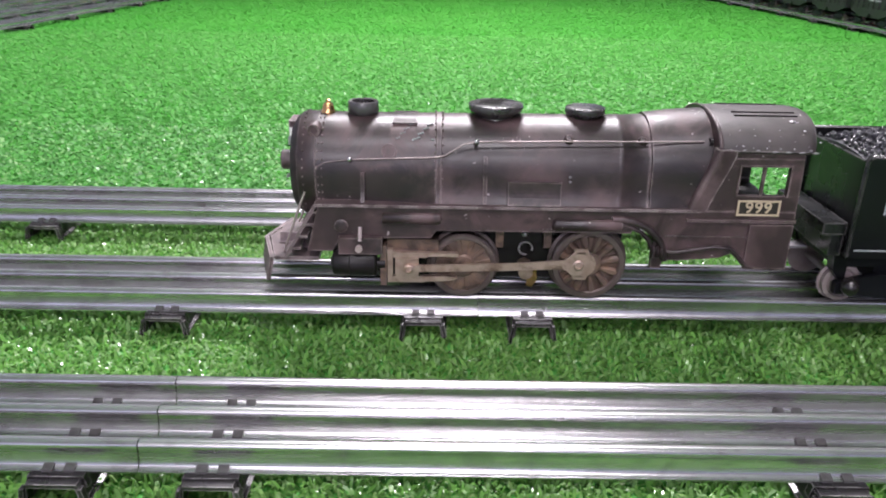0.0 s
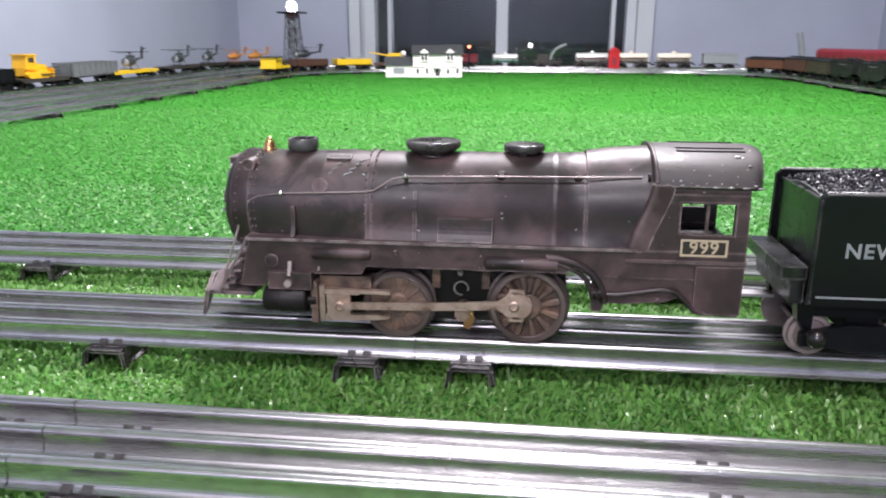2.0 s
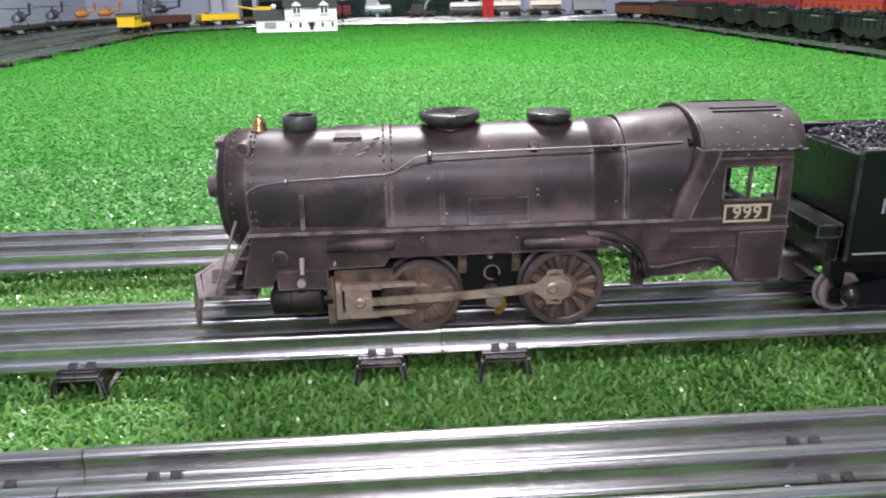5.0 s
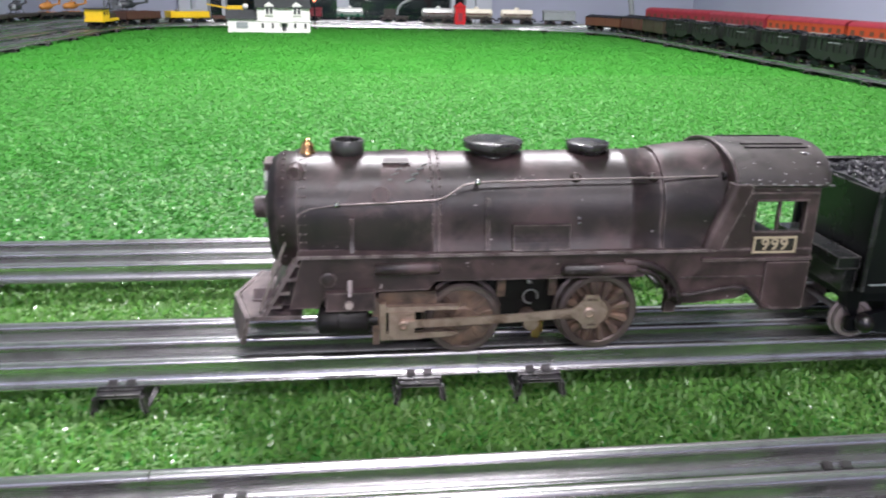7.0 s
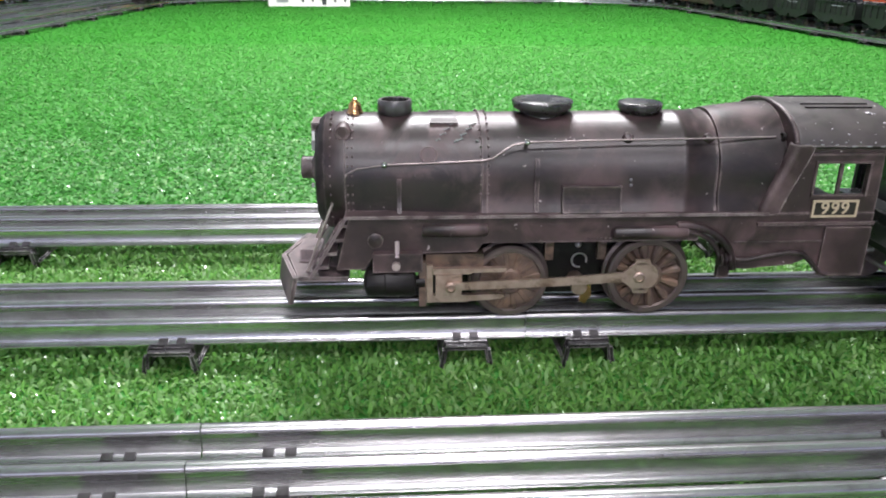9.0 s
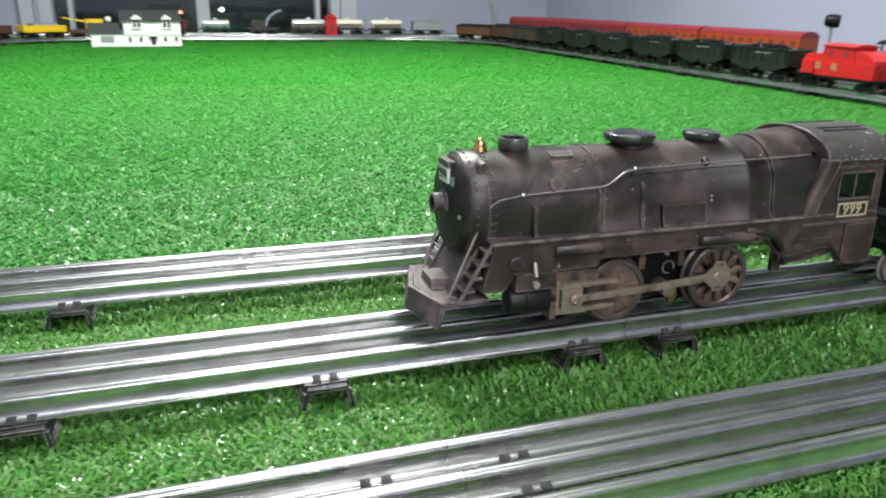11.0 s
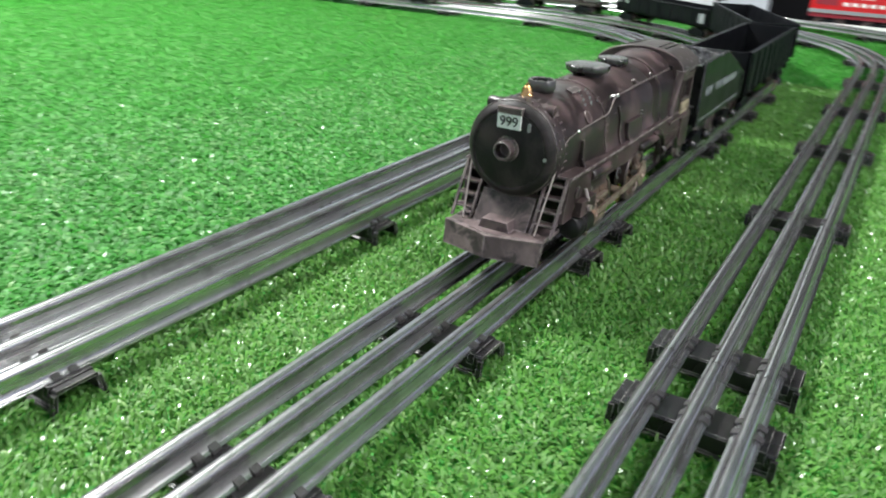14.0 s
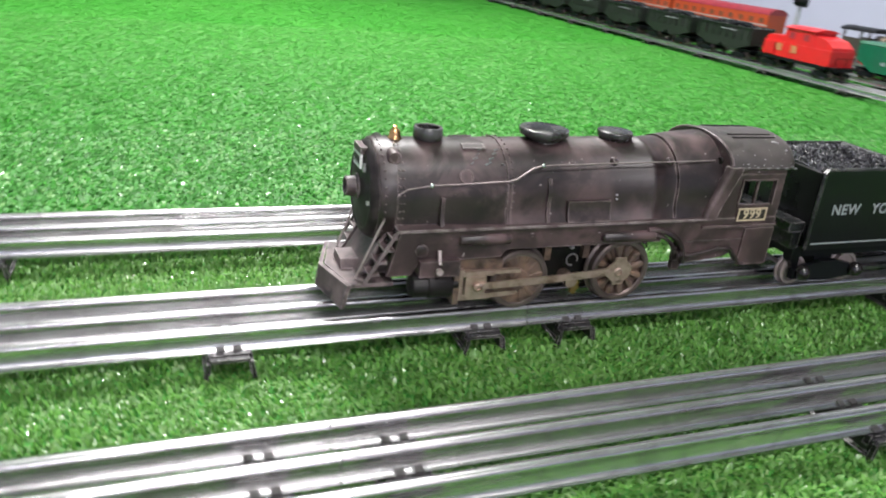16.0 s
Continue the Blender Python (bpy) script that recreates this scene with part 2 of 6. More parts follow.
M_BLACKCAR = material("black_plastic_car", (0.004, 0.0045, 0.006), 0.42, spec=0.18, dirt=(0.011, 0.012, 0.014), dirt_amount=0.4)
M_TURF = material("artificial_turf_backing", (0.056, 0.28, 0.040), 0.8, dirt=(0.066, 0.31, 0.046), dirt_scale=160, dirt_amount=0.9, grain=700, bump=0.6)
M_BLADE = material("artificial_grass_blade", (0.062, 0.305, 0.042), 0.55, dirt=(0.120, 0.40, 0.078), dirt_scale=130, dirt_amount=0.75, grain=60, bump=0, island=0.22, spec=0.35)


def pale_blades(m, color, share):
    """Tints some blades paler, so the lawn's glints are put into the colour."""
    n, l = m.node_tree.nodes, m.node_tree.links
    b = n["Principled BSDF"]
    geo = n.new("ShaderNodeNewGeometry")
    wave = n.new("ShaderNodeMath")
    wave.operation = "FRACT"
    mul = n.new("ShaderNodeMath")
    mul.operation = "MULTIPLY"
    mul.inputs[1].default_value = 37.0
    l.new(geo.outputs["Random Per Island"], mul.inputs[0])
    l.new(mul.outputs["Value"], wave.inputs[0])
    r = n.new("ShaderNodeMapRange")
    r.inputs["From Min"].default_value, r.inputs["From Max"].default_value = 1 - share, 1.0
    l.new(wave.outputs["Value"], r.inputs["Value"])
    x = n.new("ShaderNodeMix")
    x.data_type = "RGBA"
    l.new(b.inputs["Base Color"].links[0].from_socket, x.inputs["A"])
    x.inputs["B"].default_value = (*color, 1)
    l.new(r.outputs["Result"], x.inputs["Factor"])
    l.new(x.outputs["Result"], b.inputs["Base Color"])


def translucent(m, share, glossy=0.88, sheen=0.25):
    """Lets light through thin blades; a few blades are left glossy."""
    n, l = m.node_tree.nodes, m.node_tree.links
    b, out = n["Principled BSDF"], n["Material Output"]
    t = n.new("ShaderNodeBsdfTranslucent")
    l.new(b.inputs["Base Color"].links[0].from_socket, t.inputs["Color"])
    x = n.new("ShaderNodeMixShader")
    x.inputs["Fac"].default_value = share
    l.new(b.outputs["BSDF"], x.inputs[1])
    l.new(t.outputs["BSDF"], x.inputs[2])
    l.new(x.outputs["Shader"], out.inputs["Surface"])
    geo = n.new("ShaderNodeNewGeometry")
    r = n.new("ShaderNodeMapRange")
    r.inputs["From Min"].default_value, r.inputs["From Max"].default_value = glossy, glossy + 0.08
    r.inputs["To Min"].default_value, r.inputs["To Max"].default_value = 0.55, sheen
    l.new(geo.outputs["Random Per Island"], r.inputs["Value"])
    for k in list(b.inputs["Roughness"].links):
        l.remove(k)
    l.new(r.outputs["Result"], b.inputs["Roughness"])


pale_blades(M_BLADE, (0.20, 0.46, 0.14), 0.18)
translucent(M_BLADE, 0.45)
# same turf beyond the tracks, its highlights put into paler blades
M_PALEBLADE = material("glint_flecked_grass_blade", (0.064, 0.290, 0.045), 0.55, dirt=(0.120, 0.39, 0.080), dirt_scale=130, dirt_amount=0.75, grain=60, bump=0, island=0.32, spec=0.45)
pale_blades(M_PALEBLADE, (0.30, 0.55, 0.21), 0.16)
translucent(M_PALEBLADE, 0.42, 0.84, 0.22)
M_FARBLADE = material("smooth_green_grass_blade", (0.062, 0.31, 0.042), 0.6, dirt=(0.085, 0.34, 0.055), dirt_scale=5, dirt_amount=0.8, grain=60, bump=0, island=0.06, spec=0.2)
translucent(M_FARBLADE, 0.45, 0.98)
# same turf near the tracks; its brighter light is put into the colour
M_NEARBLADE = material("brightened_near_grass_blade", (0.140, 0.340, 0.070), 0.5, dirt=(0.178, 0.375, 0.088), dirt_scale=9, dirt_amount=0.8, grain=60, bump=0, island=0.24, spec=0.6)
# dark olive patches paint the shaded gaps between blade clumps
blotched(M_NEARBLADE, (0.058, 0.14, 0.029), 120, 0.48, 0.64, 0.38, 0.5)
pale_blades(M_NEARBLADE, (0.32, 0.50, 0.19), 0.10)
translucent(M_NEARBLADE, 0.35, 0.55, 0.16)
M_WALL = material("pale_wall_paint", (0.395, 0.42, 0.52), 0.75, dirt=(0.37, 0.395, 0.49), dirt_scale=2, grain=2.5, bump=0.02)
M_WHITE = material("white_gloss_paint", (0.80, 0.81, 0.82), 0.4, dirt=(0.72, 0.73, 0.74), dirt_scale=3)
M_FRAME = material("blue_grey_window_paint", (0.50, 0.53, 0.575), 0.5, dirt=(0.44, 0.47, 0.51), dirt_scale=3)
M_DOOR = material("matt_white_door_paint", (0.60, 0.61, 0.635), 0.55, dirt=(0.54, 0.55, 0.575), dirt_scale=3)
M_CEIL = material("white_ceiling_paint", (0.80, 0.80, 0.80), 0.85, grain=80, bump=0.1)
M_FLOOR = material("dark_floor_covering", (0.10, 0.09, 0.08), 0.7, dirt=(0.07, 0.06, 0.055), dirt_scale=5)
# near black puts the next room's lack of light into the wall colour
M_UNLIT = material("unlit_room_black", (0.012, 0.012, 0.014), 0.8)
M_WOOD = material("black_stained_plywood", (0.045, 0.040, 0.036), 0.6, dirt=(0.03, 0.026, 0.022), dirt_scale=8, stretch=(0.2, 1, 1))
M_FOAM = material("white_foam_strip", (0.85, 0.86, 0.85), 0.6, dirt=(0.7, 0.72, 0.7), dirt_scale=12)
M_NIGHT = material("night_backdrop", (0.012, 0.022, 0.024), 0.9)


def glass(name):
    m = bpy.data.materials.new(name)
    m.use_nodes = True
    b = m.node_tree.nodes["Principled BSDF"]
    b.inputs["Base Color"].default_value = (0.9, 0.95, 0.95, 1)
    b.inputs["Roughness"].default_value = 0.02
    b.inputs["Transmission Weight"].default_value = 1.0
    b.inputs["IOR"].default_value = 1.45
    return m


def glow(name, color, strength):
    m = bpy.data.materials.new(name)
    m.use_nodes = True
    b = m.node_tree.nodes["Principled BSDF"]
    b.inputs["Base Color"].default_value = (*color, 1)
    b.inputs["Emission Color"].default_value = (*color, 1)
    b.inputs["Emission Strength"].default_value = strength
    return m


M_GLASS = glass("window_glass")
M_LAMP = glow("lit_lamp", (1.0, 0.97, 0.95), 9.0)
# emission for the imitated reflection in the window pane
M_PANEGLINT = glow("pane_glint_glow", (1.0, 0.98, 0.95), 6.0)
M_REDLAMP = glow("lit_red_lamp", (1.0, 0.25, 0.12), 4.0)


def paint(name, color, rough=0.45):
    return material(name, color, rough, dirt=tuple(v * 0.7 + 0.01 for v in color), dirt_scale=60, dirt_amount=0.5)


M_RED = paint("bright_red_plastic", (0.50, 0.009, 0.013), 0.35)
M_GREEN = paint("dark_green_plastic", (0.003, 0.095, 0.046), 0.4)
M_YELLOW = paint("yellow_plastic", (0.75, 0.48, 0.012), 0.4)
M_ORANGEYEL = paint("orange_yellow_plastic", (0.85, 0.44, 0.012), 0.35)
M_ORANGE = paint("orange_paint", (0.36, 0.050, 0.014), 0.4)
M_CRIMSON = paint("crimson_paint", (0.235, 0.020, 0.032), 0.4)
M_HOPPER = paint("dark_olive_hopper_paint", (0.0065, 0.009, 0.0068), 0.5)
M_BROWN = paint("brown_boxcar_paint", (0.075, 0.032, 0.022), 0.5)
M_OLIVE = paint("olive_brown_paint", (0.038, 0.030, 0.018), 0.5)
M_RUST = paint("rust_orange_boxcar_paint", (0.10, 0.038, 0.021), 0.5)
M_DARKRED = paint("dark_red_boxcar_paint", (0.14, 0.012, 0.018), 0.45)
M_CREAMTANK = paint("cream_tank_paint", (0.74, 0.68, 0.56), 0.35)
M_TAN = paint("tan_boxcar_paint", (0.36, 0.16, 0.07), 0.5)
M_GREY = paint("grey_car_paint", (0.26, 0.28, 0.29), 0.5)
M_DULLGREY = paint("dull_grey_gondola_paint", (0.135, 0.145, 0.15), 0.55)
M_TANORANGE = paint("dull_orange_helicopter_plastic", (0.50, 0.21, 0.045), 0.45)
M_SILVER = material("silver_tank_paint", (0.72, 0.72, 0.70), 0.3, 0.4, dirt=(0.5, 0.5, 0.48), dirt_scale=40)
M_WHITETANK = paint("white_tank_plastic", (0.82, 0.82, 0.78), 0.35)
M_UNDER = paint("brown_black_underframe", (0.035, 0.028, 0.024), 0.5)
M_HELI = paint("grey_helicopter_plastic", (0.045, 0.050, 0.055), 0.35)
M_HOUSE = paint("white_house_plastic", (0.80, 0.78, 0.74), 0.5)
M_ROOF = paint("charcoal_roof_plastic", (0.035, 0.038, 0.04), 0.55)
M_TOWER = paint("grey_tower_plastic", (0.17, 0.18, 0.20), 0.5)

# ---- mesh tools ----
ZR = 0.0125
X, Y, Z = Vector((1, 0, 0)), Vector((0, 1, 0)), Vector((0, 0, 1))


def part(name, bm, mat, parent=None, label="", smooth=None):
    me = bpy.data.meshes.new(name)
    bmesh.ops.recalc_face_normals(bm, faces=bm.faces)
    bm.to_mesh(me)
    bm.free()
    me.materials.append(mat)
    if smooth:
        me.polygons.foreach_set("use_smooth", [True] * len(me.polygons))
        me.set_sharp_from_angle(angle=radians(smooth))
    ob = new(name, me)
    ob.parent = parent
    return tagged(ob, label)


def thing(name, label, category, group="", kind=""):
    return tagged(new(name), label, category, group, kind)


def box(bm, x0, x1, y0, y1, z0, z1):
    v = [bm.verts.new((x, y, z)) for x in (x0, x1) for y in (y0, y1) for z in (z0, z1)]
    for f in ((0, 1, 3, 2), (4, 6, 7, 5), (0, 4, 5, 1), (2, 3, 7, 6), (0, 2, 6, 4), (1, 5, 7, 3)):
        bm.faces.new([v[i] for i in f])
    return bm


def soften(bm, width, segments=1):
    es = [e for e in bm.edges if len(e.link_faces) == 2 and e.calc_face_angle(0) > 0.6]
    bmesh.ops.bevel(bm, geom=es, offset=width, segments=segments, affect="EDGES", clamp_overlap=True)
    return bm


def bbox(x0, x1, y0, y1, z0, z1, w=0.0004):
    return soften(box(bmesh.new(), x0, x1, y0, y1, z0, z1), w)


def prism(bm, pts, y0, y1):
    """A polygon of (x, z) points pushed along y."""
    a = [bm.verts.new((x, y0, z)) for x, z in pts]
    b = [bm.verts.new((x, y1, z)) for x, z in pts]
    bm.faces.new(a), bm.faces.new(b[::-1])
    for i in range(len(pts)):
        j = (i + 1) % len(pts)
        bm.faces.new((a[i], b[i], b[j], a[j]))
    return bm


def prism_x(bm, pts, x0, x1):
    """A polygon of (y, z) points pushed along x."""
    a = [bm.verts.new((x0, y, z)) for y, z in pts]
    b = [bm.verts.new((x1, y, z)) for y, z in pts]
    bm.faces.new(a), bm.faces.new(b[::-1])
    for i in range(len(pts)):
        j = (i + 1) % len(pts)
        bm.faces.new((a[i], b[i], b[j], a[j]))
    return bm


def rings(bm, loops, caps=True):
    """Skin over closed loops of points, all of one length."""
    vs = [[bm.verts.new(p) for p in lp] for lp in loops]
    n = len(vs[0])
    for a, b in zip(vs, vs[1:]):
        for i in range(n):
            j = (i + 1) % n
            bm.faces.new((a[i], a[j], b[j], b[i]))
    if caps:
        bm.faces.new(vs[0][::-1]), bm.faces.new(vs[-1])
    return bm


def lathe(bm, origin, axis, profile, n=24, caps=True):
    """profile: (radius, height along axis)."""
    axis = Vector(axis).normalized()
    u = axis.orthogonal().normalized()
    w = axis.cross(u)
    o = Vector(origin)
    return rings(bm, [[o + axis * h + (u * math.cos(k) + w * math.sin(k)) * r for k in (2 * math.pi * i / n for i in range(n))]
                      for r, h in profile], caps)


def cyl(bm, p, q, r, n=14, r2=None):
    d = Vector(q) - Vector(p)
    return lathe(bm, p, d, [(r, 0), (r if r2 is None else r2, d.length)], n)


def tube(bm, pts, r, n=8):
    pts = [Vector(p) for p in pts]
    loops, u = [], None
    for i, p in enumerate(pts):
        d = (pts[min(i + 1, len(pts) - 1)] - pts[max(i - 1, 0)]).normalized()
        u = d.orthogonal().normalized() if u is None else (u - d * u.dot(d)).normalized()
        w = d.cross(u)
        loops.append([p + (u * math.cos(k) + w * math.sin(k)) * r for k in (2 * math.pi * j / n for j in range(n))])
    return rings(bm, loops)


def ball(bm, c, r, u=10, v=6, squash=1.0):
    bmesh.ops.create_uvsphere(bm, u_segments=u, v_segments=v, radius=r,
                              matrix=Matrix.Translation(c) @ Matrix.Diagonal((1, 1, squash, 1)))
    return bm


def letters(name, text, size, depth, mat, parent, m, label="", spacing=1.0, fat=0.022):
    cu = bpy.data.curves.new(name, "FONT")
    cu.body, cu.size, cu.extrude, cu.space_character = text, size, depth, spacing
    cu.align_x, cu.align_y, cu.offset = "CENTER", "CENTER", size * fat
    tmp = new(name, cu)
    dg = bpy.context.evaluated_depsgraph_get()
    me = bpy.data.meshes.new_from_object(tmp.evaluated_get(dg))
    bpy.data.objects.remove(tmp)
    me.transform(m)
    me.materials.clear()
    me.materials.append(mat)
    ob = new(name, me)
    ob.parent = parent
    return tagged(ob, label)

# ---- room ----
def structure(name, bm, mat, label, category):
    return tagged(part(name, bm, mat), label, category, kind="structure")


structure("floor", box(bmesh.new(), -1.5, 2.6, -3.5, 3.5, -0.95, -0.9), M_FLOOR, "dark floor covering below the layout table", "floor")
structure("ceiling", box(bmesh.new(), -1.5, 2.6, -3.5, 3.5, 1.55, 1.6), M_CEIL, "plain white painted ceiling", "ceiling")
structure("wall_west", box(bmesh.new(), -1.5, -1.36, -3.5, 3.5, -0.9, 1.55), M_WALL, "pale blue grey painted wall", "wall")
# unseen wall; its pale paint is chosen to throw light back on the train
structure("wall_south", box(bmesh.new(), -1.36, 2.6, -3.5, -3.4, -0.9, 1.55), M_WALL, "unseen wall behind the table, pale to reflect light onto the locomotive", "wall")
structure("wall_east", box(bmesh.new(), 1.56, 1.66, 0.90, 3.3, -0.9, 1.55), M_WALL, "pale blue grey painted wall", "wall")
structure("wall_east_end", box(bmesh.new(), 1.56, 1.66, -3.4, -1.0, -0.9, 1.55), M_WALL, "pale painted wall beside the doorway", "wall")
structure("wall_east_lintel", box(bmesh.new(), 1.56, 1.66, -1.0, 0.16, 1.2, 1.55), M_WALL, "painted wall above the doorway", "wall")
structure("dark_room", box(bmesh.new(), 2.5, 2.6, -3.4, 1.6, -0.9, 1.55), M_UNLIT, "wall coloured near black to stand for the unlit next room", "wall")
structure("dark_room_side", box(bmesh.new(), 1.66, 2.5, 0.95, 1.0, -0.9, 1.55), M_UNLIT, "side wall coloured near black to stand for the unlit next room", "wall")
# window wall: below, above, both sides
WX0, WX1, WZ0, WZ1, WY = -0.786, 0.559, -0.10, 1.25, 3.30
structure("wall_north", box(bmesh.new(), -1.36, WX0, WY, 3.4, -0.9, 1.55), M_WALL, "pale blue grey wall beside the window", "wall")
structure("wall_north_right", box(bmesh.new(), WX1, 1.66, WY, 3.4, -0.9, 1.55), M_WALL, "pale blue grey wall beside the window", "wall")
structure("wall_north_sill", box(bmesh.new(), WX0, WX1, WY, 3.4, -0.9, WZ0), M_WALL, "pale wall below the window", "wall")
structure("wall_north_head", box(bmesh.new(), WX0, WX1, WY, 3.4, WZ1, 1.55), M_WALL, "pale wall above the window", "wall")
win = thing("window_1", "wide white framed window with dark night panes", "window", kind="structure")
for nm, x0, x1, d in (("window_frame", -0.806, -0.757, 0.05), ("window_frame", -0.757, -0.741, 0.005), ("window_frame", -0.741, -0.689, 0.03), ("window_frame", -0.629, -0.613, 0.02),
                      ("window_frame", -0.122, -0.069, 0.035), ("window_frame", 0.396, 0.414, 0.02), ("window_frame", 0.462, 0.504, 0.03), ("window_frame", 0.507, 0.579, 0.05)):
    part(nm, bbox(x0, x1, WY - d, WY + 0.05, WZ0, WZ1, 0.004), M_FRAME, win)
for nm, z0, z1 in (("window_sill", WZ0 - 0.03, WZ0), ("window_frame", WZ1, WZ1 + 0.06)):
    part(nm, bbox(WX0 - 0.02, WX1 + 0.02, WY - 0.06, WY + 0.05, z0, z1, 0.004), M_FRAME, win)
for x0, x1 in ((-0.689, -0.629), (-0.613, -0.122), (-0.069, 0.396), (0.414, 0.462)):
    part("pane", box(bmesh.new(), x0, x1, WY + 0.02, WY + 0.024, WZ0, WZ1), M_GLASS, win).visible_shadow = False
structure("backdrop", box(bmesh.new(), -3, 3, 4.6, 4.65, -1.5, 2.5), M_NIGHT, "dark night outside the window", "night sky")
door = thing("door_1", "white closet doors beside the open dark doorway", "door", kind="structure")
part("door_panel", bbox(1.555, 1.60, 0.282, 0.90, -0.9, 1.55, 0.004), M_DOOR, door)
part("door_panel", bbox(1.550, 1.60, 0.168, 0.276, -0.9, 1.55, 0.004), M_FRAME, door)
# none of the fittings is seen; the two rear ones are made up
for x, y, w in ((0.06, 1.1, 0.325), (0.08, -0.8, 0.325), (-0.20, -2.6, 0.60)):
    lamp = thing("ceiling_light", "long white ceiling fitting, unseen; the two rear ones added for fill light", "ceiling light", "ceiling lights")
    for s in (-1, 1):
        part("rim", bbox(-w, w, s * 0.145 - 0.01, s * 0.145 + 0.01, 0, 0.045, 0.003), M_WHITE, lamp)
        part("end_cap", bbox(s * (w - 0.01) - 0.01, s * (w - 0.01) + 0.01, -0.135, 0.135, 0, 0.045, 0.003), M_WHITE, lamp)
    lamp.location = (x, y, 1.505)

# ---- table and turf ----
table = thing("table", "large plywood layout table under green turf", "table", kind="structure")
part("tabletop", bbox(-1.30, 1.53, -0.62, 3.05, -0.045, -0.0125, 0.003), M_WOOD, table)
for x in (-1.2, 0.1, 1.4):
    for y in (-0.5, 1.2, 2.9):
        part("leg", bbox(x - 0.04, x + 0.04, y - 0.04, y + 0.04, -0.9, -0.045, 0.003), M_WOOD, table)
structure("ground", box(bmesh.new(), -1.29, 1.325, -0.6, 3.0, -0.0125, -0.0065), M_TURF, "green artificial turf mat backing", "turf")
# stands in for a light's reflection in the pane; ball and post are added
pane_glint = thing("outdoor_lamp", "glowing ball added for a light's reflection in the window pane", "lamp")
part("globe", ball(bmesh.new(), (0, 0, 0.02), 0.012, 12, 8), M_PANEGLINT, pane_glint)
part("post", bbox(-0.004, 0.004, -0.004, 0.004, -1.5, 0.005, 0.001), M_NIGHT, pane_glint)
pane_glint.location = (0.033, 4.5, 0.054)
part("foam_edge_strip", bbox(1.327, 1.350, -0.10, 2.9, -0.0125, 0.004, 0.002), M_FOAM)
tagged(bpy.data.objects["foam_edge_strip"], "white foam strip along the table edge", "edging", kind="structure")

rng = np.random.default_rng(4)


def blades(name, x0, x1, y0, y1, step, length, width, label, mat=None, upright=48):
    nx, ny = int((x1 - x0) / step), int((y1 - y0) / step)
    n = nx * ny
    gx, gy = np.meshgrid(np.arange(nx), np.arange(ny))
    px = x0 + (gx.ravel() + rng.random(n)) * step
    py = y0 + (gy.ravel() + rng.random(n)) * step
    a = rng.random(n) * 2 * np.pi
    lean = np.radians(upright + (86 - upright) * rng.random(n) ** 0.8)
    ln = length * (0.7 + 0.6 * rng.random(n))
    w = width * (0.7 + 0.6 * rng.random(n)) / 2
    tw = a + np.pi / 2 + (rng.random(n) - 0.5) * 1.6
    d = np.stack([np.cos(a) * np.sin(lean), np.sin(a) * np.sin(lean), np.cos(lean)], 1)
    s = np.stack([np.cos(tw), np.sin(tw), 0 * tw], 1) * w[:, None]
    p = np.stack([px, py, np.full(n, -0.0068) + 0.0016 * rng.random(n)], 1)
    mid = p + d * (ln * 0.55)[:, None] + np.array([0, 0, 0.0006])
    tip = p + d * ln[:, None] - np.array([0, 0, 0.0007])
    v = np.stack([p - s, p + s, mid + s, mid - s, tip], 1).reshape(-1, 3)
    k = np.arange(n) * 5
    li = np.stack([k, k + 1, k + 2, k + 3, k + 3, k + 2, k + 4], 1).ravel()
    me = bpy.data.meshes.new(name)
    me.vertices.add(len(v))
    me.vertices.foreach_set("co", v.ravel())
    me.loops.add(len(li))
    me.loops.foreach_set("vertex_index", li)
    me.polygons.add(2 * n)
    me.polygons.foreach_set("loop_start", (np.arange(n)[:, None] * 7 + np.array([0, 4])).ravel())
    me.update(calc_edges=True)
    me.materials.append(mat or M_BLADE)
    tagged(new(name, me), label, "artificial grass", kind="stuff")


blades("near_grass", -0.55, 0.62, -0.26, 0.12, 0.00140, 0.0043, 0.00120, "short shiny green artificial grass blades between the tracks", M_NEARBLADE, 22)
blades("near_grass", -0.55, 0.62, 0.12, 0.36, 0.0019, 0.0052, 0.0022, "short shiny green artificial grass blades beyond the tracks", M_PALEBLADE, 50)
blades("middle_grass", -0.76, 0.86, 0.36, 1.10, 0.0027, 0.0074, 0.0024, "short shiny green artificial grass blades", None, 60)
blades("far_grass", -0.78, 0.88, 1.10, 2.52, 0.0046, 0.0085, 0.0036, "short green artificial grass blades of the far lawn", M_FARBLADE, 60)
blades("side_grass", 0.62, 1.32, -0.40, 0.36, 0.0028, 0.0075, 0.0022, "short green artificial grass blades beside the curved tracks", None, 58)
blades("edge_grass", -1.28, -0.78, 0.3, 3.0, 0.009, 0.012, 0.004, "short green artificial grass blades under the side tracks")
blades("edge_grass", 0.88, 1.32, 0.36, 3.0, 0.009, 0.012, 0.004, "short green artificial grass blades under the side tracks")
blades("edge_grass", -0.78, 0.88, 2.52, 3.0, 0.011, 0.012, 0.005, "short green artificial grass blades under the far tracks")

# ---- tracks ----
GAUGE = 0.0171
HALF_RAIL = [(0.0046, 0.0), (0.0046, 0.0005), (0.0037, 0.0007), (0.0030, 0.0011), (0.0026, 0.0018), (0.0022, 0.0036), (0.0019, 0.0060), (0.0021, 0.0067),
             (0.0021, 0.0075), (0.0018, 0.0082), (0.0013, 0.0086), (0.0006, 0.0088)]
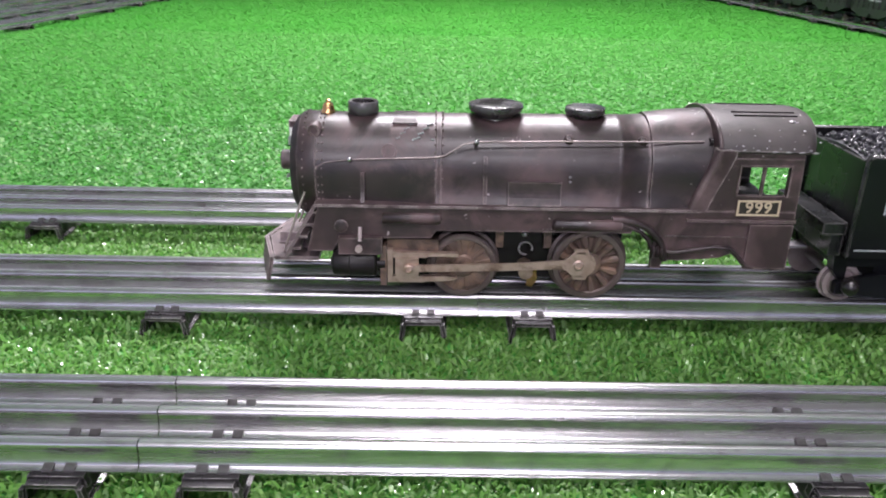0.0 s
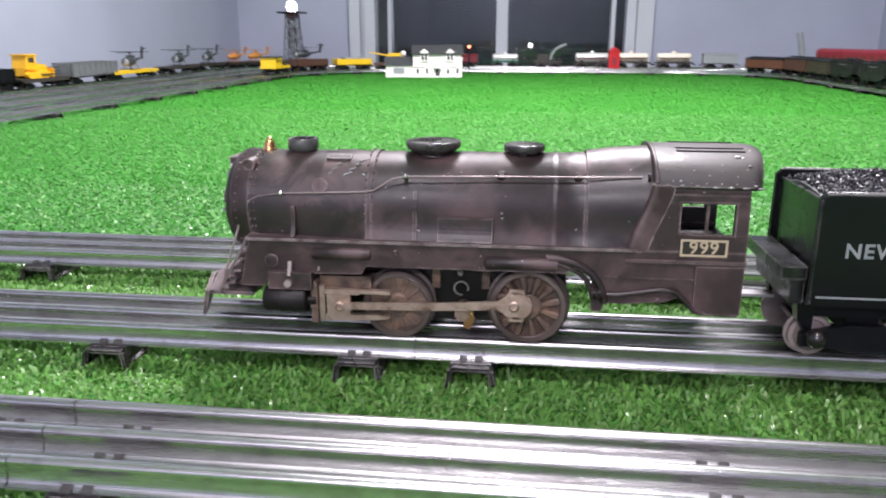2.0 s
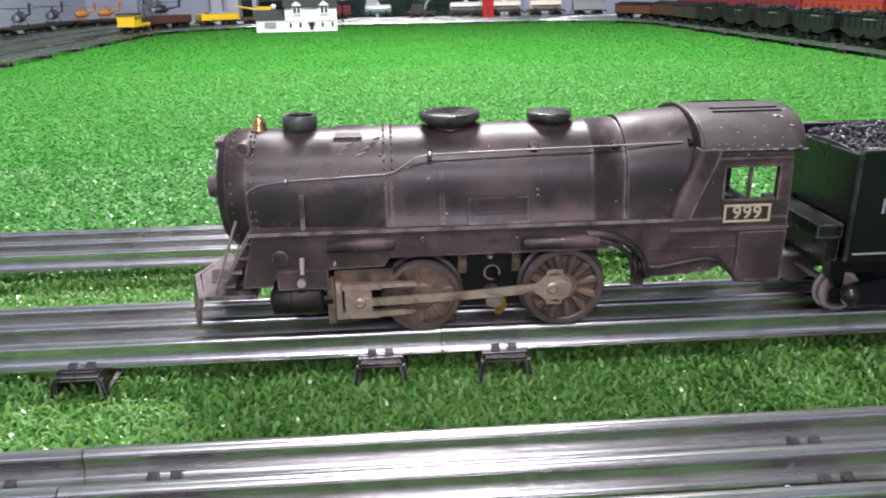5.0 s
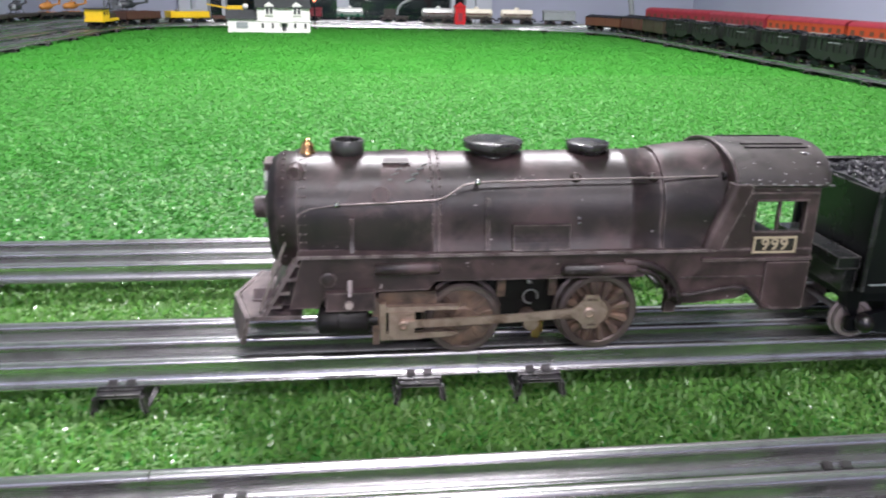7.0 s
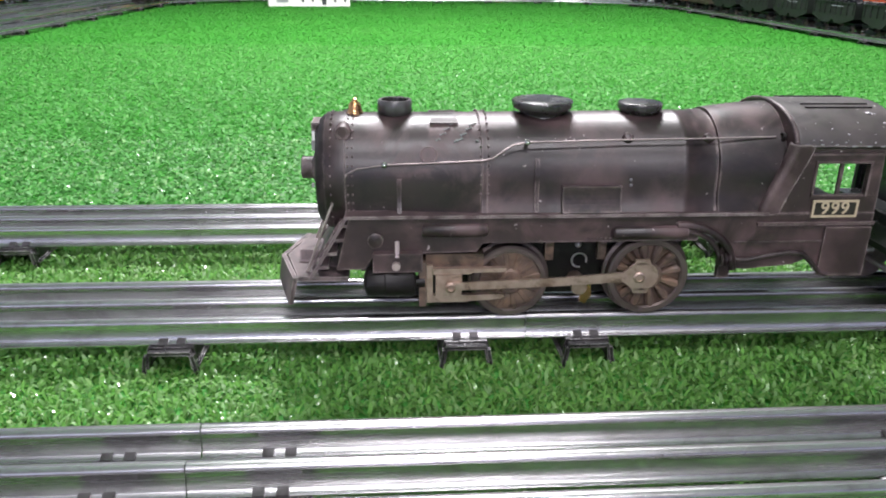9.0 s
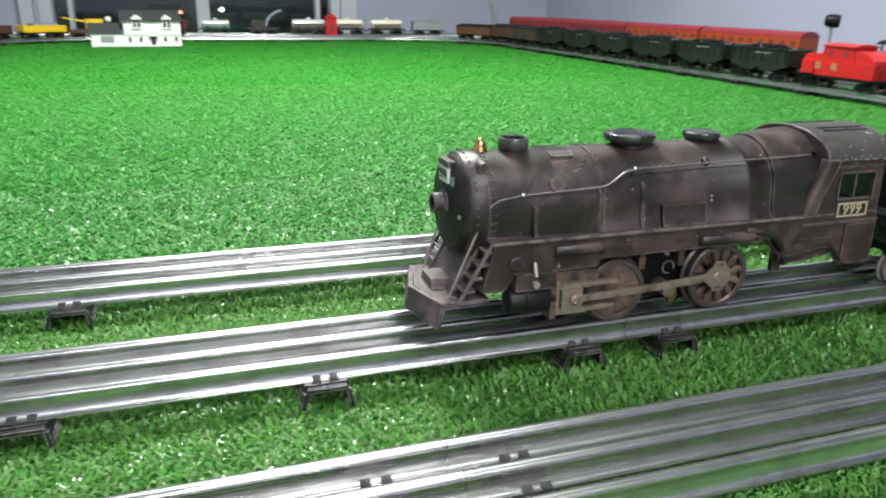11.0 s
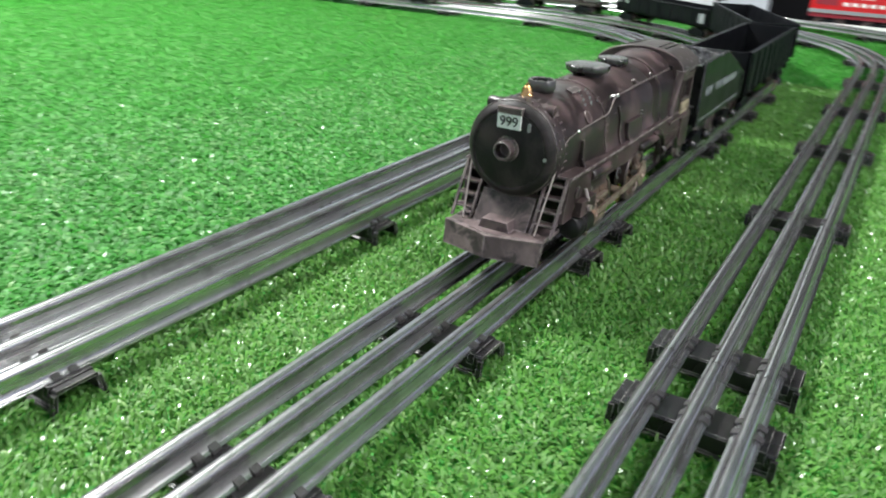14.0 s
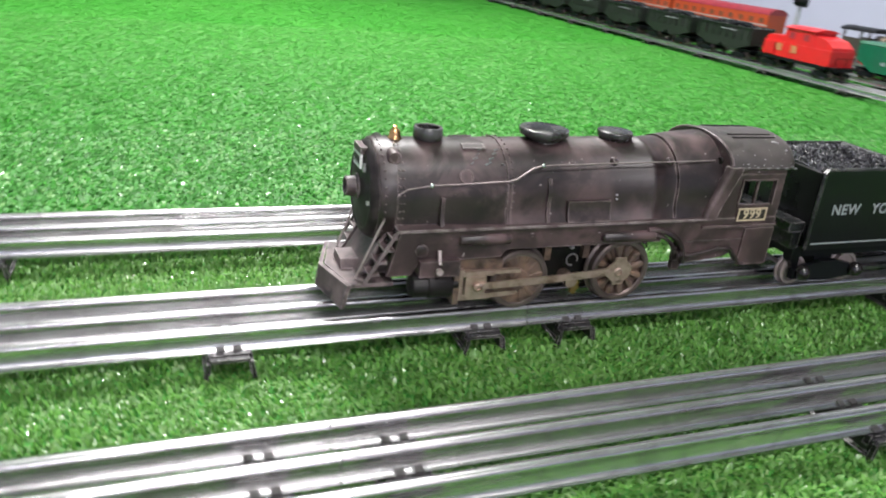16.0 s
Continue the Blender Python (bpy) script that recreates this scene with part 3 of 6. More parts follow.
RAIL = [(-u, w) for u, w in HALF_RAIL[:1]] + HALF_RAIL + [(-u, w) for u, w in HALF_RAIL[:0:-1]]


class Loop:
    """A rounded rectangle, run anticlockwise from (start, y0). corner radii: front right, far right, far left, front left."""

    def __init__(self, x0, x1, y0, y1, radii, start):
        a, b, c, d = radii
        pts = [(start, y0)]

        def arc(cx, cy, r, k0):
            for i in range(25):
                k = radians(k0 + 90 * i / 24)
                pts.append((cx + r * math.cos(k), cy + r * math.sin(k)))

        arc(x1 - a, y0 + a, a, -90), arc(x1 - b, y1 - b, b, 0), arc(x0 + c, y1 - c, c, 90), arc(x0 + d, y0 + d, d, 180)
        pts.append((start - 0.0004, y0))
        self.p = [Vector((x, y, 0)) for x, y in pts]
        self.s = [0]
        for q, w in zip(self.p, self.p[1:]):
            self.s.append(self.s[-1] + (w - q).length)

    def at(self, s):
        s %= self.s[-1]
        i = max(k for k in range(len(self.s)) if self.s[k] <= s)
        i = min(i, len(self.p) - 2)
        d = (self.p[i + 1] - self.p[i]).normalized()
        return self.p[i] + d * (s - self.s[i]), d

    def near(self, x, y):
        return min((((self.at(k * 0.01)[0] - Vector((x, y, 0))).length, k * 0.01) for k in range(int(self.s[-1] * 100))))[1]

    def place(self, s, half=0.05):
        """Pose on the rails of a car whose front points against the run."""
        a, b = self.at(s - half)[0], self.at(s + half)[0]
        d = b - a
        c = (a + b) / 2
        return pose(c.x, c.y, ZR, 0, 0, math.degrees(math.atan2(d.y, d.x)))


def tie_mesh():
    bm = bmesh.new()
    # an inverted channel across the rails with narrow turned out lips, standing on a foot at each corner
    half = [(0.0074, 0.0012), (0.0080, 0.0004), (0.0086, -0.0050), (0.0100, -0.0055), (0.0100, -0.0062), (0.0078, -0.0059), (0.0070, -0.0002)]
    prism(bm, [(-u, w) for u, w in half[::-1]] + half, -0.0272, 0.0272)
    soften(bm, 0.0003)
    me = bpy.data.meshes.new("tie")
    bmesh.ops.recalc_face_normals(bm, faces=bm.faces)
    bm.to_mesh(me)
    bm.free()
    me.materials.append(M_TIE)
    bm = bmesh.new()
    for s in (-1, 1):
        for q in (-1, 1):
            prism(bm, [(q * 0.0076, 0.0), (q * 0.0090, 0.0), (q * 0.0106, -0.0086), (q * 0.0088, -0.0086)], min(s * 0.0256, s * 0.0278), max(s * 0.0256, s * 0.0278))
        prism(bm, [(-0.0092, -0.0022), (-0.0082, 0.0017), (0.0082, 0.0017), (0.0092, -0.0022)], min(s * 0.0212, s * 0.0240), max(s * 0.0212, s * 0.0240))
    soften(bm, 0.0003)
    mf = bpy.data.meshes.new("tie_foot")
    bmesh.ops.recalc_face_normals(bm, faces=bm.faces)
    bm.to_mesh(mf)
    bm.free()
    mf.materials.append(M_TIE)
    bm = bmesh.new()
    for y in (-GAUGE, 0, GAUGE):
        for s in (-1, 1):
            for q in (-0.0032, 0.0032):
                prism_x(bm, [(y + s * 0.0052, 0.0012), (y + s * 0.0050, 0.0024), (y + s * 0.0030, 0.0032), (y + s * 0.0022, 0.0034), (y + s * 0.0022, 0.0012)], q - 0.0016, q + 0.0016)
    soften(bm, 0.0002)
    mc = bpy.data.meshes.new("clip")
    bmesh.ops.recalc_face_normals(bm, faces=bm.faces)
    bm.to_mesh(mc)
    bm.free()
    mc.materials.append(M_TAB)
    return me, mc, mf


TIE, CLIP, FEET = tie_mesh()
RB = ZR - 0.0088


def run_uv(me, lengths):
    """Lay the drawing marks along the rail: u is the way along it, v the way round its section."""
    n = len(RAIL)
    girth = [0.0]
    for (u0, w0), (u1, w1) in zip(RAIL, RAIL[1:]):
        girth.append(girth[-1] + math.hypot(u1 - u0, w1 - w0))
    layer = me.uv_layers.new(name="run")
    for k, lp in enumerate(me.loops):
        layer.data[k].uv = (lengths[lp.vertex_index // n], girth[lp.vertex_index % n])


def lay_track(name, loop, ties, label):
    root = thing(name, label, "toy track", "loops of toy track")
    for off in (-GAUGE, 0.0, GAUGE):
        bm = bmesh.new()
        lps = []
        for i, p in enumerate(loop.p):
            d = loop.p[min(i + 1, len(loop.p) - 1)] - loop.p[max(i - 1, 0)]
            if i in (0, len(loop.p) - 1):
                d = X.copy()
            d.normalize()
            side = Vector((d.y, -d.x, 0))
            c = p + side * off
            lps.append([c + side * u + Z * (RB + w) for u, w in RAIL])
        rings(bm, lps)
        run_uv(part("rail", bm, M_RAIL, root, smooth=35).data, loop.s)
    for s in ties:
        c, d = loop.at(s)
        t = new("tie", TIE)
        t.parent = root
        t.matrix_basis = pose(c.x, c.y, RB - 0.0013, 0, 0, math.degrees(math.atan2(d.y, d.x)))
        k = new("clip_set", CLIP)
        k.parent = t
        tagged(k, kind="stuff")
        k = new("tie_foot", FEET)
        k.parent = t
        tagged(k, kind="stuff")
    return root


def tie_run(loop, first, gap):
    out, s = [], first
    while s < loop.s[-1] - 0.03:
        out.append(s)
        s += gap
    return out


T3 = Loop(-0.778, 0.867, 0.1050, 2.515, (0.38, 0.38, 0.42, 0.38), 0.215)
T2 = Loop(-0.890, 0.995, 0.0, 2.625, (0.51, 0.42, 0.5, 0.5), 0.0004)
T1 = Loop(-1.000, 1.170, -0.1035, 2.735, (0.45, 0.45, 0.5, 0.5), -0.1050)
T0 = Loop(-1.120, 1.285, -0.370, 2.845, (0.66, 0.5, 0.5, 0.6), 0.1)
L3, L2, L1 = T3.s[-1], T2.s[-1], T1.s[-1]
lay_track("inner_track", T3, [L3 - 0.449, L3 - 0.270, L3 - 0.092] + tie_run(T3, 0.09, 0.179)[:-3], "inner loop of three rail tinplate toy track on turf")
lay_track("second_track", T2, [0.023, 0.231, 0.277, 0.381, L2 - 0.023, L2 - 0.132, L2 - 0.236, L2 - 0.282, L2 - 0.385] + tie_run(T2, 0.48, 0.118)[:-3],
          "three rail tinplate toy track that carries the black locomotive")
lay_track("outer_track", T1, [0.022, 0.208, 0.397, 0.575, 0.760, L1 - 0.023, L1 - 0.19, L1 - 0.36] + tie_run(T1, 0.945, 0.186)[:-2],
          "three rail tinplate toy track curving off beside the locomotive")
lay_track("edge_track", T0, tie_run(T0, 0.1, 0.180), "outermost loop of three rail tinplate toy track")

# ---- the locomotive; it faces -x, its wheels stand on the second track ----
loco = thing("toy_locomotive", "dusty black die-cast toy steam locomotive on tinplate track", "toy train")
BZ = 0.0645


def boiler_ring(x, zc, r, n=48):
    """Round over the smokebox; behind it the flanks drop straight and flare out to the running boards."""
    out = []
    for i in range(n):
        k = 2 * math.pi * i / n
        y, z = r * math.sin(k), zc + r * math.cos(k)
        if x > -0.0655 and zc - 0.0125 < z < zc:
            y = math.copysign(r + 0.0027 * min(1.0, (zc - z) / 0.0105) ** 3 * max(0.0, min(1.0, (0.0880 - x) / 0.022)), y)
        out.append((x, y, z))
    return out


bm = bmesh.new()
rings(bm, [boiler_ring(x, z, r) for x, z, r in ((-0.0735, BZ, 0.0209), (-0.0728, BZ, 0.0214), (-0.0662, BZ, 0.0216), (-0.0661, BZ, 0.0213), (-0.0185, BZ, 0.0213))])
part("smokebox", bm, M_SMOKEBOX, loco, "sooty black smokebox with rivet rows", smooth=40)
bm = bmesh.new()
rings(bm, [boiler_ring(x, z, r) for x, z, r in (
    (-0.0185, BZ, 0.0213), (-0.0184, BZ, 0.0217),
    (-0.0165, BZ, 0.0217), (-0.0164, BZ, 0.0213), (0.0020, BZ, 0.0215), (0.0530, BZ + 0.0001, 0.0217), (0.0533, BZ + 0.0001, 0.0219),
    (0.0560, BZ + 0.0001, 0.0219), (0.0563, BZ + 0.0001, 0.0217), (0.0656, BZ + 0.0003, 0.0220), (0.0657, BZ + 0.0003, 0.0213),
    (0.0664, BZ + 0.0005, 0.0213), (0.0665, BZ + 0.0006, 0.0224), (0.0690, BZ + 0.0008, 0.0226), (0.0780, BZ + 0.0015, 0.0230), (0.0900, BZ + 0.0020, 0.0234))])
part("boiler", bm, M_LOCO, loco, "dusty black boiler with cast bands", smooth=40)

bm = bmesh.new()
lathe(bm, (-0.0734, 0, BZ), -X, [(0.0207, 0), (0.0202, 0.0010), (0.0193, 0.0021), (0.0183, 0.0029), (0.0176, 0.0033), (0.0169, 0.0033), (0.0165, 0.0030), (0.0150, 0.0034), (0.0080, 0.0043), (0.0010, 0.0046)], 48)
part("smokebox_front", bm, M_FRONT, loco, "flat black round smokebox front", smooth=40)
bm = bmesh.new()
lathe(bm, (-0.0772, 0, 0.0655), -X, [(0.0056, 0), (0.0053, 0.0012), (0.0042, 0.0018), (0.0041, 0.0056), (0.0037, 0.0060), (0.0031, 0.0056), (0.0029, 0.0016), (0.0004, 0.0014)], 28)
part("headlight", bm, M_PILOT, loco, "hollow black headlight tube", smooth=40)
fp = part("front_number_plate", bbox(-0.0784, -0.0774, -0.0054, 0.0054, 0.0742, 0.0803, 0.0003), M_WHITEFIG, loco, "white number plate with dark figures")
letters("figures", "999", 0.0058, 0.00015, M_PLATE, fp, pose(-0.07855, 0, 0.07715, 90, 0, -90), fat=0.0)
part("number_board_hood", bbox(-0.0785, -0.0755, -0.0056, 0.0056, 0.0804, 0.0832, 0.0006), M_LEDGE, loco, "dusty hood above the number plate")
for s in (-1, 1):
    bm = bmesh.new()
    lathe(bm, (-0.0668, s * 0.0085, 0.0815), Y * s, [(0.0028, 0), (0.0028, 0.0064), (0.0025, 0.0071), (0.0019, 0.0071), (0.0017, 0.0066), (0.0004, 0.0066)], 18)
    part("marker_lamp", bm, M_LOCO, loco, smooth=40)
# door hinge and small boss on the front
bm = bmesh.new()
box(bm, -0.0782, -0.0770, -0.0098, -0.0086, 0.0742, 0.0776)
box(bm, -0.0780, -0.0770, -0.0180, -0.0168, 0.0630, 0.0644)
part("hinge", soften(bm, 0.0002), M_CLIP, loco)

# rivet rows
bm = bmesh.new()
for x, r in ((-0.0712, 0.0216), (-0.0652, 0.0215), (-0.0636, 0.0215), (-0.0188, 0.0219), (-0.0160, 0.0217)):
    for i in range(40):
        k = 2 * math.pi * i / 40
        ball(bm, (x, r * math.sin(k), BZ + r * math.cos(k)), 0.00045, 6, 4)
tagged(part("rivets", bm, M_LOCO, loco, smooth=60), kind="stuff")
# raised panels, straps, clack valves, ports on both flanks
for s in (-1, 1):
    def on_boiler(x, k, lift=0.0, r=0.0216):
        k = radians(k)
        if k > math.pi / 2 and x > -0.0655:
            drop = r * math.sin(k - math.pi / 2)
            return Vector((x, s * (r + lift + 0.0027 * min(1.0, drop / 0.0105) ** 3), BZ - drop))
        return Vector((x, s * (r + lift) * math.sin(k), BZ + (r + lift) * math.cos(k)))

    def patch(x0, x1, k0, k1, lift):
        b2 = bmesh.new()
        lps = []
        for x in (x0, x1):
            ks = [k0 + (k1 - k0) * i / 6 for i in range(7)]
            lps.append([on_boiler(x, k, lift) for k in ks] + [on_boiler(x, k, -0.0015) for k in ks[::-1]])
        return rings(b2, lps)

    part("washout_panel", patch(0.0100, 0.0312, 91, 116, 0.0021), M_SMOKEBOX, loco, "raised sooty washout panel")
    part("strap", patch(-0.0482, -0.0466, 84, 116, 0.0011), M_LOCO, loco)
    part("strap", patch(0.0002, 0.0018, 66, 116, 0.0008), M_LOCO, loco)
    part("top_panel", patch(-0.0362, -0.0262, 18, 27, 0.0004), M_CABROOF, loco)
    for x, k in ((0.0338, 46), (0.0630, 47)):
        b2 = bmesh.new()
        p = on_boiler(x, k, -0.001)
        lathe(b2, p, on_boiler(x, k, 1) - p, [(0.0020, 0), (0.0020, 0.0018), (0.0013, 0.0028), (0.0005, 0.0030)], 12)
        part("clack_valve", b2, M_LOCO, loco, smooth=40)
    for x, k, r in ((-0.0370, 62, 0.0032),):
        b2 = bmesh.new()
        p = on_boiler(x, k, -0.001)
        lathe(b2, p, on_boiler(x, k, 1) - p, [(r, 0), (r, 0.0013), (r * 0.85, 0.0014), (r * 0.82, 0.0012), (r * 0.2, 0.0013)], 18)
        part("port_cover", b2, M_LOCO, loco, smooth=40)
    b2 = bmesh.new()
    for x, k in ((0.0345, 86), (0.0347, 91), (0.0720, 60), (0.0700, 88)):
        ball(b2, on_boiler(x, k, 0.0004), 0.0006, 6, 4)
    tagged(part("paint_chip", b2, M_CLIP, loco), kind="stuff")
    b2 = bmesh.new()
    for i in range(26):
        u, v, w = (i * 0.6180) % 1, (i * 0.7549) % 1, (i * 0.5698) % 1
        c = on_boiler(-0.0345 + 0.0150 * u, 26 + 26 * v, -0.0001)
        bmesh.ops.create_icosphere(b2, subdivisions=1, radius=1.0, matrix=Matrix.Translation(c) @ Euler((radians(-s * 40), 0.3 * w, w)).to_matrix().to_4x4() @ Matrix.Diagonal((0.0003 + 0.0010 * w * u, 0.0002 + 0.0005 * v, 0.00025, 1)))
    tagged(part("paint_scrape", b2, M_SCRAPE, loco), kind="stuff")

# chimney, domes, bell
bm = bmesh.new()
lathe(bm, (-0.0486, 0, 0.0835), Z, [(0.0056, 0), (0.0050, 0.0016), (0.0058, 0.0026), (0.0063, 0.0034), (0.0062, 0.0068), (0.0058, 0.0073), (0.0050, 0.0072), (0.0046, 0.0040), (0.0010, 0.0036)], 32)
part("chimney", bm, M_GLOSSDARK, loco, "short black chimney", smooth=40)
bm = bmesh.new()
lathe(bm, (0.0056, 0, 0.0820), Z, [(0.0082, 0), (0.0070, 0.0030), (0.0076, 0.0040), (0.0094, 0.0050), (0.0107, 0.0058), (0.0111, 0.0065), (0.0112, 0.0080), (0.0110, 0.0085), (0.0104, 0.0087), (0.0050, 0.0089), (0.0006, 0.0090)], 40)
part("steam_dome", bm, M_GLOSSDARK, loco, "broad flat black steam dome", smooth=50)
bm = bmesh.new()
lathe(bm, (0.0422, 0, 0.0825), Z, [(0.0064, 0), (0.0054, 0.0022), (0.0058, 0.0030), (0.0070, 0.0039), (0.0079, 0.0046), (0.0082, 0.0053), (0.0082, 0.0066), (0.0080, 0.0071), (0.0075, 0.0073), (0.0040, 0.0075), (0.0006, 0.0076)], 36)
part("sand_dome", bm, M_GLOSSDARK, loco, "flat black sand dome", smooth=50)
bm = bmesh.new()
lathe(bm, (-0.0630, 0, 0.0850), Z, [(0.0030, 0), (0.0031, 0.0009), (0.0027, 0.0014), (0.0024, 0.0024), (0.0023, 0.0034), (0.0019, 0.0043), (0.0012, 0.0049), (0.0009, 0.0053), (0.0010, 0.0058), (0.0003, 0.0062)], 18)
part("bell", bm, M_BRASS, loco, "small copper coloured brass bell", smooth=60)

# cab: two side sheets with window openings, roof, front sheet
for s in (-1, 1):
    y0, y1 = (-0.0248, -0.0230) if s < 0 else (0.0230, 0.0248)
    bm = bmesh.new()
    prism(bm, [(0.0825, 0.0540), (0.1248, 0.0540), (0.1248, 0.0607), (0.0840, 0.0607)], y0, y1)
    prism(bm, [(0.0840, 0.0607), (0.1003, 0.0607), (0.1003, 0.0724), (0.0888, 0.0724)], y0, y1)
    prism(bm, [(0.1195, 0.0607), (0.1248, 0.0607), (0.1244, 0.0724), (0.1195, 0.0724)], y0, y1)
    prism(bm, [(0.0888, 0.0724), (0.1244, 0.0724), (0.1240, 0.0800), (0.0912, 0.0800)], y0, y1)
    part("cab_side", bm, M_LOCOCLEAN, loco)
    part("window_bar", bbox(0.1092, 0.1104, min(s * 0.0232, s * 0.0244), max(s * 0.0232, s * 0.0244), 0.0607, 0.0724, 0.0002), M_LOCOCLEAN, loco)
    bm = bmesh.new()
    for x0, x1, z0, z1 in ((0.0995, 0.1003, 0.0600, 0.0731), (0.1195, 0.1203, 0.0600, 0.0731), (0.1003, 0.1195, 0.0724, 0.0731), (0.0940, 0.1240, 0.0752, 0.0760)):
        box(bm, x0, x1, min(s * 0.0246, s * 0.0254), max(s * 0.0246, s * 0.0254), z0, z1)
    part("window_trim", soften(bm, 0.0002), M_LOCOCLEAN, loco)
    pl = part("number_plate", bbox(0.1009, 0.1177, min(s * 0.0246, s * 0.0254), max(s * 0.0246, s * 0.0254), 0.0527, 0.0588, 0.0004), M_PLATE, loco,
              "black number plate with cream border and figures")
    bm = bmesh.new()
    for x0, x1, z0, z1 in ((0.1008, 0.1178, 0.0582, 0.0590), (0.1008, 0.1178, 0.0525, 0.0533), (0.1008, 0.1016, 0.0533, 0.0582), (0.1170, 0.1178, 0.0533, 0.0582)):
        box(bm, x0, x1, min(s * 0.0252, s * 0.0258), max(s * 0.0252, s * 0.0258), z0, z1)
    part("plate_border", bm, M_CREAM, pl)
    letters("figures", "999", 0.0066, 0.0002, M_CREAM, pl, pose(0.1093, s * 0.0255, 0.05575, 90, 0, 0 if s < 0 else 180), spacing=1.12, fat=0.012)
arc = [(0.0268 * math.sin(radians(k)), 0.0788 + 0.0120 * math.cos(radians(k))) for k in range(-90, 91, 10)]
inner = [(y * 0.93, z - 0.0013) for y, z in arc[::-1]]
bm = bmesh.new()
lps = []
for x, sc in ((0.0896, 0.96), (0.0902, 0.985), (0.0912, 1.0), (0.1262, 1.0), (0.1282, 0.992), (0.1296, 0.972), (0.1304, 0.945), (0.1308, 0.915)):
    lps.append([(x + (0.0008 if x < 0.1 else 0) - 0.0030 * (abs(y) / 0.0268) ** 2 * (x > 0.1), y * sc, 0.0788 + (z - 0.0788) * sc) for y, z in arc + inner])
rings(bm, lps)
part("cab_roof", bm, M_CABROOF, loco, "arched black cab roof with chipped paint", smooth=40)
for y in (-0.0082, -0.0118, 0.0082, 0.0118):
    z = 0.0788 + 0.0120 * math.cos(math.asin(y / 0.0268))
    part("roof_rib", bbox(0.0990, 0.1240, y - 0.0003, y + 0.0003, z - 0.0004, z + 0.0004, 0.0002), M_LOCODARK, loco)
bm = bmesh.new()
ball(bm, (0.1205, -0.0158, 0.0788 + 0.0120 * math.cos(math.asin(0.0158 / 0.0268))), 0.0013, 7, 5, 0.25)
ball(bm, (0.1222, -0.0163, 0.0786 + 0.0120 * math.cos(math.asin(0.0163 / 0.0268))), 0.0009, 6, 5, 0.3)
for i in range(13):
    k = radians(52 + 36 * ((i * 0.7548) % 1))
    ball(bm, (0.0935 + 0.0350 * ((i * 0.5698 + 0.3) % 1), -0.0268 * math.sin(k), 0.0788 + 0.0120 * math.cos(k)), 0.0002 + 0.0006 * ((i * 0.37) % 1) ** 2, 6, 4, 0.5)
for i in range(13):
    u, v = (i * 0.6180 + 0.1) % 1, (i * 0.3247) % 1
    k = radians(80 + 10 * v)
    bmesh.ops.create_icosphere(bm, subdivisions=1, radius=1.0, matrix=Matrix.Translation((0.0925 + 0.0360 * u, -0.0268 * math.sin(k), 0.0788 + 0.0120 * math.cos(k) - 0.0002 * v))
                               @ Matrix.Diagonal((0.0003 + 0.0013 * v * v, 0.00025, 0.0002 + 0.0003 * u, 1)))
tagged(part("bare_metal_chip", bm, M_CLIP, loco), kind="stuff")
arch = [(y * 0.985, z) for y, z in arc]
part("cab_front_sheet", prism_x(bmesh.new(), [(-0.0245, 0.0540)] + arch + [(0.0245, 0.0540)], 0.0900, 0.0912), M_LOCOCLEAN, loco)
flank = [(0.0822, 0.0001, 0.0534), (0.0838, 0.0002, 0.0590), (0.0858, 0.0003, 0.0640), (0.0878, 0.0005, 0.0690), (0.0894, 0.0008, 0.0735), (0.0902, 0.0014, 0.0770), (0.0904, 0.0018, 0.0795)]
over = [(0.0906, 0.0260 * math.sin(radians(k)), 0.0788 + 0.0117 * math.cos(radians(k))) for k in range(84, -85, -12)]
ridge = [(-0.0010, 0.0215), (-0.0009, 0.0244), (-0.0005, 0.0252), (0.0004, 0.0258), (0.0016, 0.02575), (0.0030, 0.0254), (0.0050, 0.0251), (0.0070, 0.0248), (0.0070, 0.0225)]
for sd in (-1, 1):
    part("cab_edge_ridge", rings(bmesh.new(), [[(x + u, sd * (v + w), z) for u, v in ridge] for x, w, z in flank]), M_LEDGE, loco, "thick rounded ridge along the cab front", smooth=50)
part("roof_rim", tube(bmesh.new(), over, 0.0008, 8), M_LOCO, loco, smooth=60)
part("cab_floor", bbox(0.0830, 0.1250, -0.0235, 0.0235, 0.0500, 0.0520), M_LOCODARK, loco)

